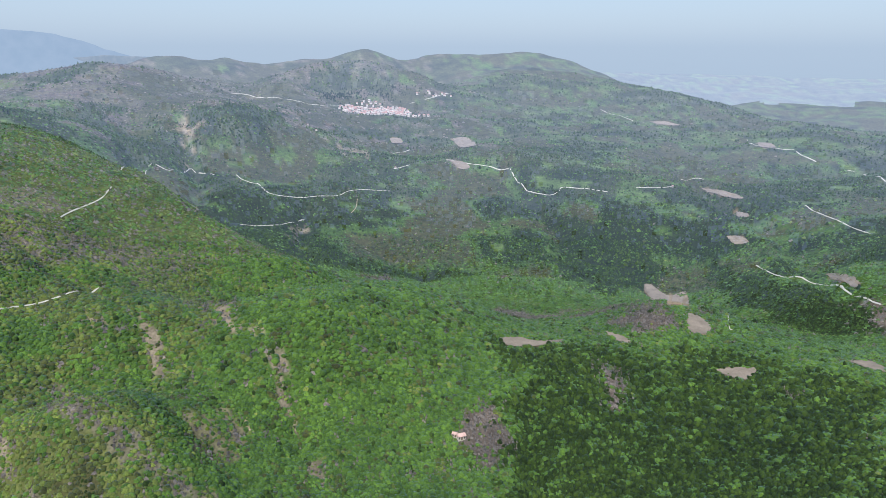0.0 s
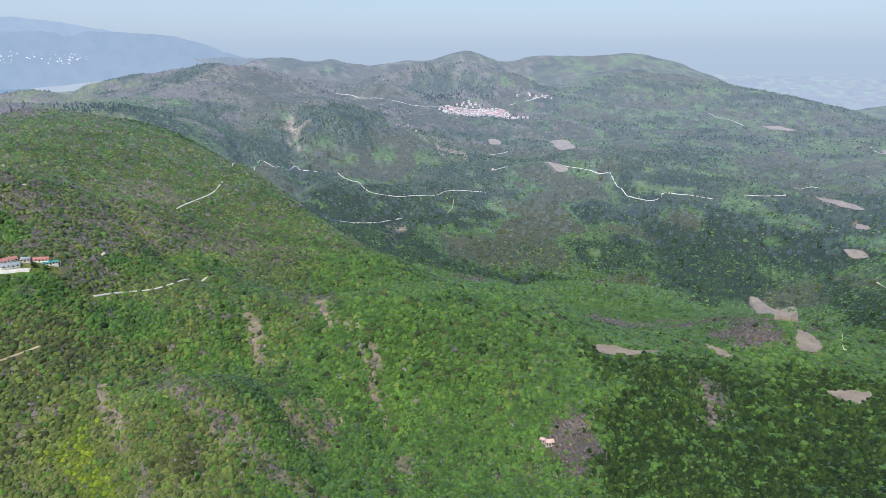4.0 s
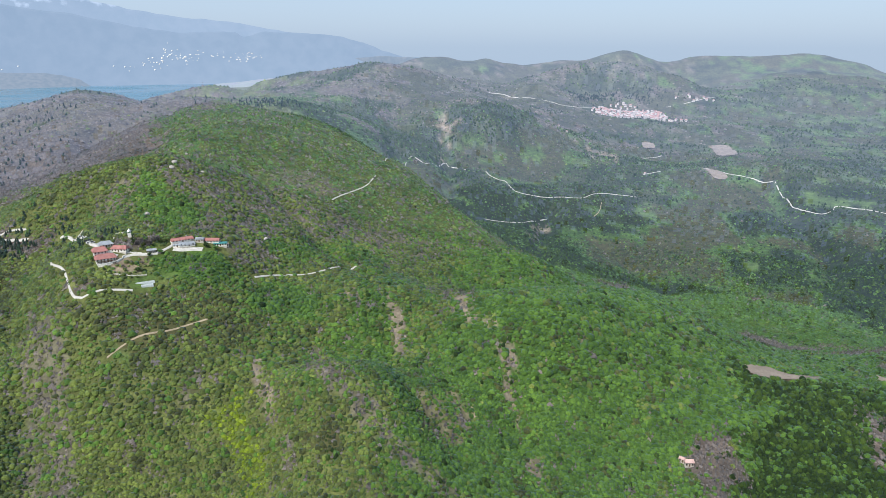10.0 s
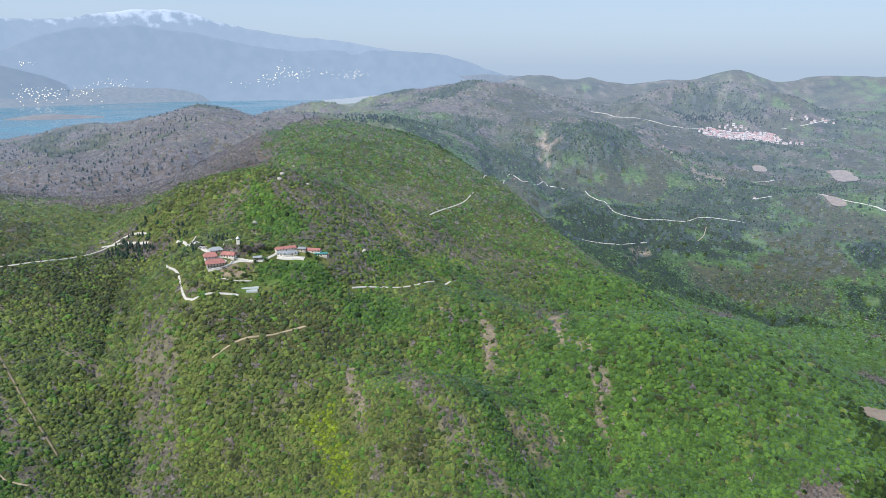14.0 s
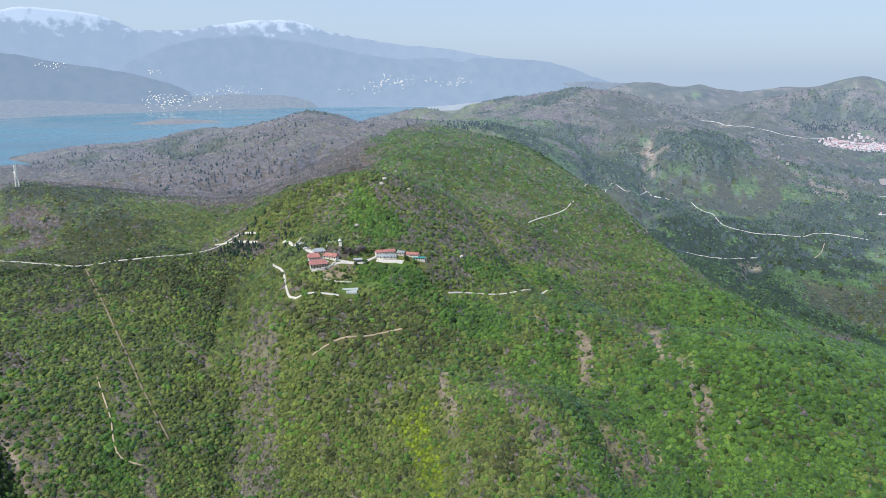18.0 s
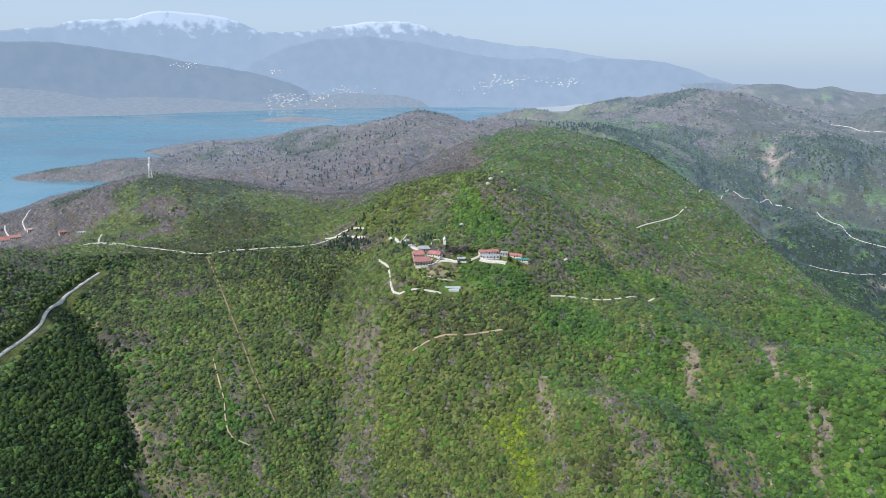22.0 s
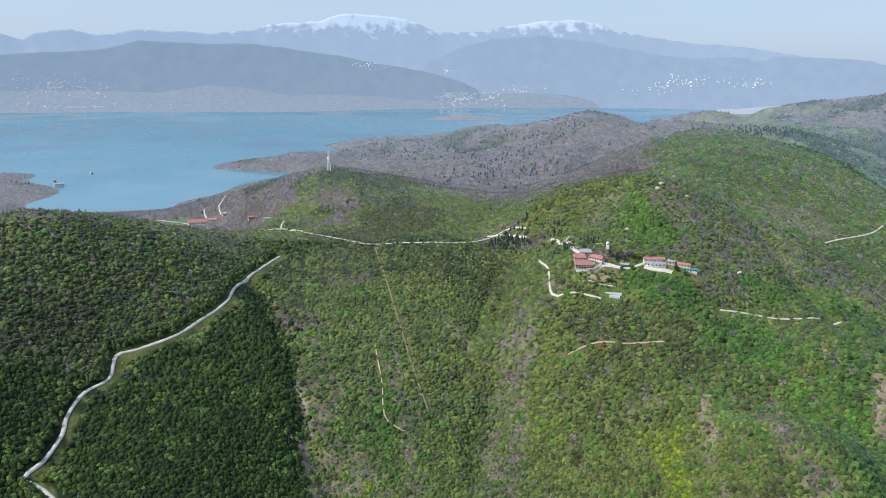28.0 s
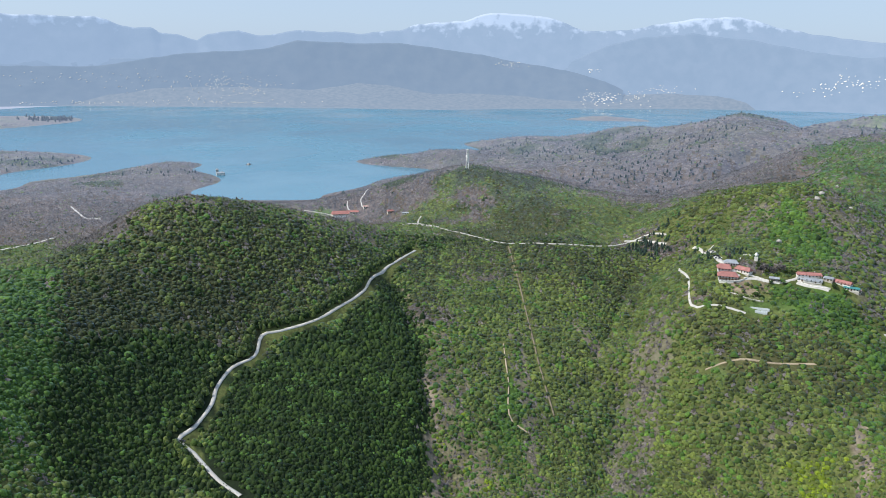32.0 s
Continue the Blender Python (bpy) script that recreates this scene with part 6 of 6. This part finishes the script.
# Beside the lake.
house((-995.9, 210.8), 32.0, 12.0, 1.8, "lakeside lodge with a wide red roof", "lodge", 8, 3.6, 0.8, 2.0, WALL_WHITE, ROOF_RED, 1, 8, 2.0)
house((-981.8, 225.0), 13.0, 8.0, 2.6, "white lodge annex with a red roof", "lodge", -12, 2.0, 0.6, 1.0, WALL_WHITE, ROOF_RED, 1, 6, 2.0)
house((-984.3, 211.5), 30.0, 3.0, 1.4, "long low white terrace building", "outbuilding", 6, 0.6, 0.3, 0.3, WALL_WHITE, METAL_GREY, 1, 8, 2.0, chimney=False)
house((-976.6, 240.6), 7.0, 5.0, 2.4, "small white cottage with an orange roof", "cottage", 10, 1.6, 0.4, 0.5, WALL_WHITE, ROOF_TERRACOTTA, 1, 3, 2.0)
house((-908.1, 257.9), 8.0, 6.0, 2.6, "red-roofed house among trees by the crossroads", "house", 15, 1.8, 0.5, 1.0, WALL_STONE, ROOF_RED, 1, 4, 2.0)
house((-875.1, 269.3), 9.0, 4.0, 1.8, "low white house by the crossroads", "house", -10, 1.0, 0.4, 0.6, WALL_WHITE, METAL_GREY, 1, 3, 2.0)
house((-1493.1, 65.5), 16.0, 9.0, 6.0, "lakeside restaurant building on the cape", "restaurant", 5, 2.0, 0.6, 1.5, WALL_WHITE, METAL_GREY, 2, 6, 2.0)
house((-1508.1, 59.7), 5.0, 5.0, 11.0, "stone tower on the lakeside cape", "tower", 5, 2.0, 0.5, 2.0, WALL_STONE, METAL_GREY, 3, 2, 2.0, chimney=False)
stone_wall("fence", [(-1027.4, 159.6), (-1015.7, 173.8), (-1006.5, 188.3), (-997.4, 197.9)], 1.2, WALL_WHITE, "white fence along the lakeside lodge")


def raft(spot):
    ob = thing("fishing_platform", *spot, LAKE, 20, "small floating platform with a white hut on the lake", "raft")
    part("deck", a_box(0, 0, -0.2, 11.0, 8.0, 0.7, 0.08), WOOD_DARK, ob)
    part("hut", a_box(-0.5, 0, 0.5, 5.5, 4.0, 2.6), WALL_WHITE, ob)
    bm = roof_mesh(5.5, 4.0, 3.1, 0.9, 0.3, 0.4)
    part("roof", bm, METAL_GREY, ob)


raft((-1638.4, 134.1))

# Boulders on the hilltop above the monastery.
def boulder(spot, size, seed):
    x, y = spot
    bm = bmesh.new()
    bmesh.ops.create_icosphere(bm, subdivisions=3, radius=size)
    for v in bm.verts:
        v.co *= 1 + 0.45 * noise.noise(v.co * (0.9 / size) + Vector((seed, 0, 0)))
        v.co.z *= 0.8
    me = bpy.data.meshes.new("boulder")
    bm.to_mesh(me)
    bm.free()
    me.materials.append(ROCK)
    ob = new("boulder", me)
    ob.matrix_basis = pose(x, y, float(height(x, y)[0]) + size * 0.5, 0, 0, seed * 40)
    tagged(ob, "pale rounded granite boulder among scrub", "rock", "boulders on the hilltop")


ROCK = plain("pale_granite", (0.42, 0.40, 0.37), 0.9, grain=0.8)
for spot, size, seed in (((-470.1, 538.0), 2.6, 1), ((-466.2, 528.7), 2.2, 2), ((-559.4, 661.3), 1.7, 3), ((-449.3, 551.3), 1.6, 4), ((-444.1, 468.6), 2.0, 5), ((-353.6, 509.2), 1.8, 6)):
    boulder(spot, size, seed)

# Two sheds among the trees below the eastern spur.
house((13.1, 426.2), 5.5, 4.0, 2.6, "small hut with an orange tile roof in a clearing", "hut", 20, 1.3, 0.4, 0.2, WALL_STONE, ROOF_TERRACOTTA, 1, 3, 2.0, chimney=False)
house((8.9, 428.0), 3.5, 3.0, 2.0, "tiny hut with a faded tile roof", "hut", -15, 0.9, 0.3, 0.2, WALL_STONE, ROOF_TERRACOTTA, 1, 2, 2.0, chimney=False)

# Villages on the far shore: hundreds of specks of white.
def far_houses():
    bm_v, bm_f, n = [], [], 0
    base = np.array([(-1, -1, 0), (1, -1, 0), (1, 1, 0), (-1, 1, 0), (-1, -1, 1), (1, -1, 1), (1, 1, 1), (-1, 1, 1), (-1, 0, 1.5), (1, 0, 1.5)], float)
    tri = [(0, 1, 5), (0, 5, 4), (1, 2, 6), (1, 6, 5), (2, 3, 7), (2, 7, 6), (3, 0, 4), (3, 4, 7), (4, 5, 9), (4, 9, 8), (6, 7, 8), (6, 8, 9), (5, 6, 9), (7, 4, 8)]
    dep = bpy.context.evaluated_depsgraph_get()
    dep.update()
    for az, el, spread_az, spread_el, count in FAR_VILLAGES:
        for _ in range(count):
            a, e = radians(pick.gauss(az, spread_az)), radians(pick.gauss(el, spread_el))
            way = Vector((-math.sin(a) * math.cos(e), math.cos(a) * math.cos(e), math.sin(e)))
            hit, place, *_rest, ob, _m = scene.ray_cast(dep, (0, 0, 0), way)
            if not hit or place.length < 3500 or ob.name == "lake":
                continue
            s = pick.uniform(2.0, 4.2)
            bm_v.append(base * (s, s * 0.8, s * 0.9) + np.array(place))
            bm_f += [tuple(i + n for i in t) for t in tri]
            n += len(base)
    if bm_v:
        tagged(new("far_shore_villages", mesh_from("far_shore_villages", np.concatenate(bm_v), bm_f, WALL_WHITE, smooth=False)), "scattered white houses of lakeside villages in haze", "village", kind="stuff")


FAR_VILLAGES = [(57.58, -2.13, 0.65, 0.32, 60), (55.45, -1.96, 0.92, 0.28, 40), (52.98, -1.41, 0.83, 0.18, 25), (85.84, -1.54, 1.85, 0.46, 110), (89.48, -1.14, 2.77, 0.46, 70), (94.47, -0.96, 1.39, 0.37, 30), (64.28, 0.37, 0.55, 0.14, 20), (58.35, -0.13, 0.37, 0.14, 12), (40.21, -0.68, 0.83, 0.28, 50), (42.57, -1.27, 1.39, 0.23, 20), (88.77, -2.38, 0.46, 0.09, 12), (95.38, -2.63, 4.16, 0.06, 70), (85.07, -2.69, 2.77, 0.06, 40), (98.77, -0.97, 1.39, 0.28, 20), (35.45, -0.67, 0.92, 0.23, 30)]
far_houses()
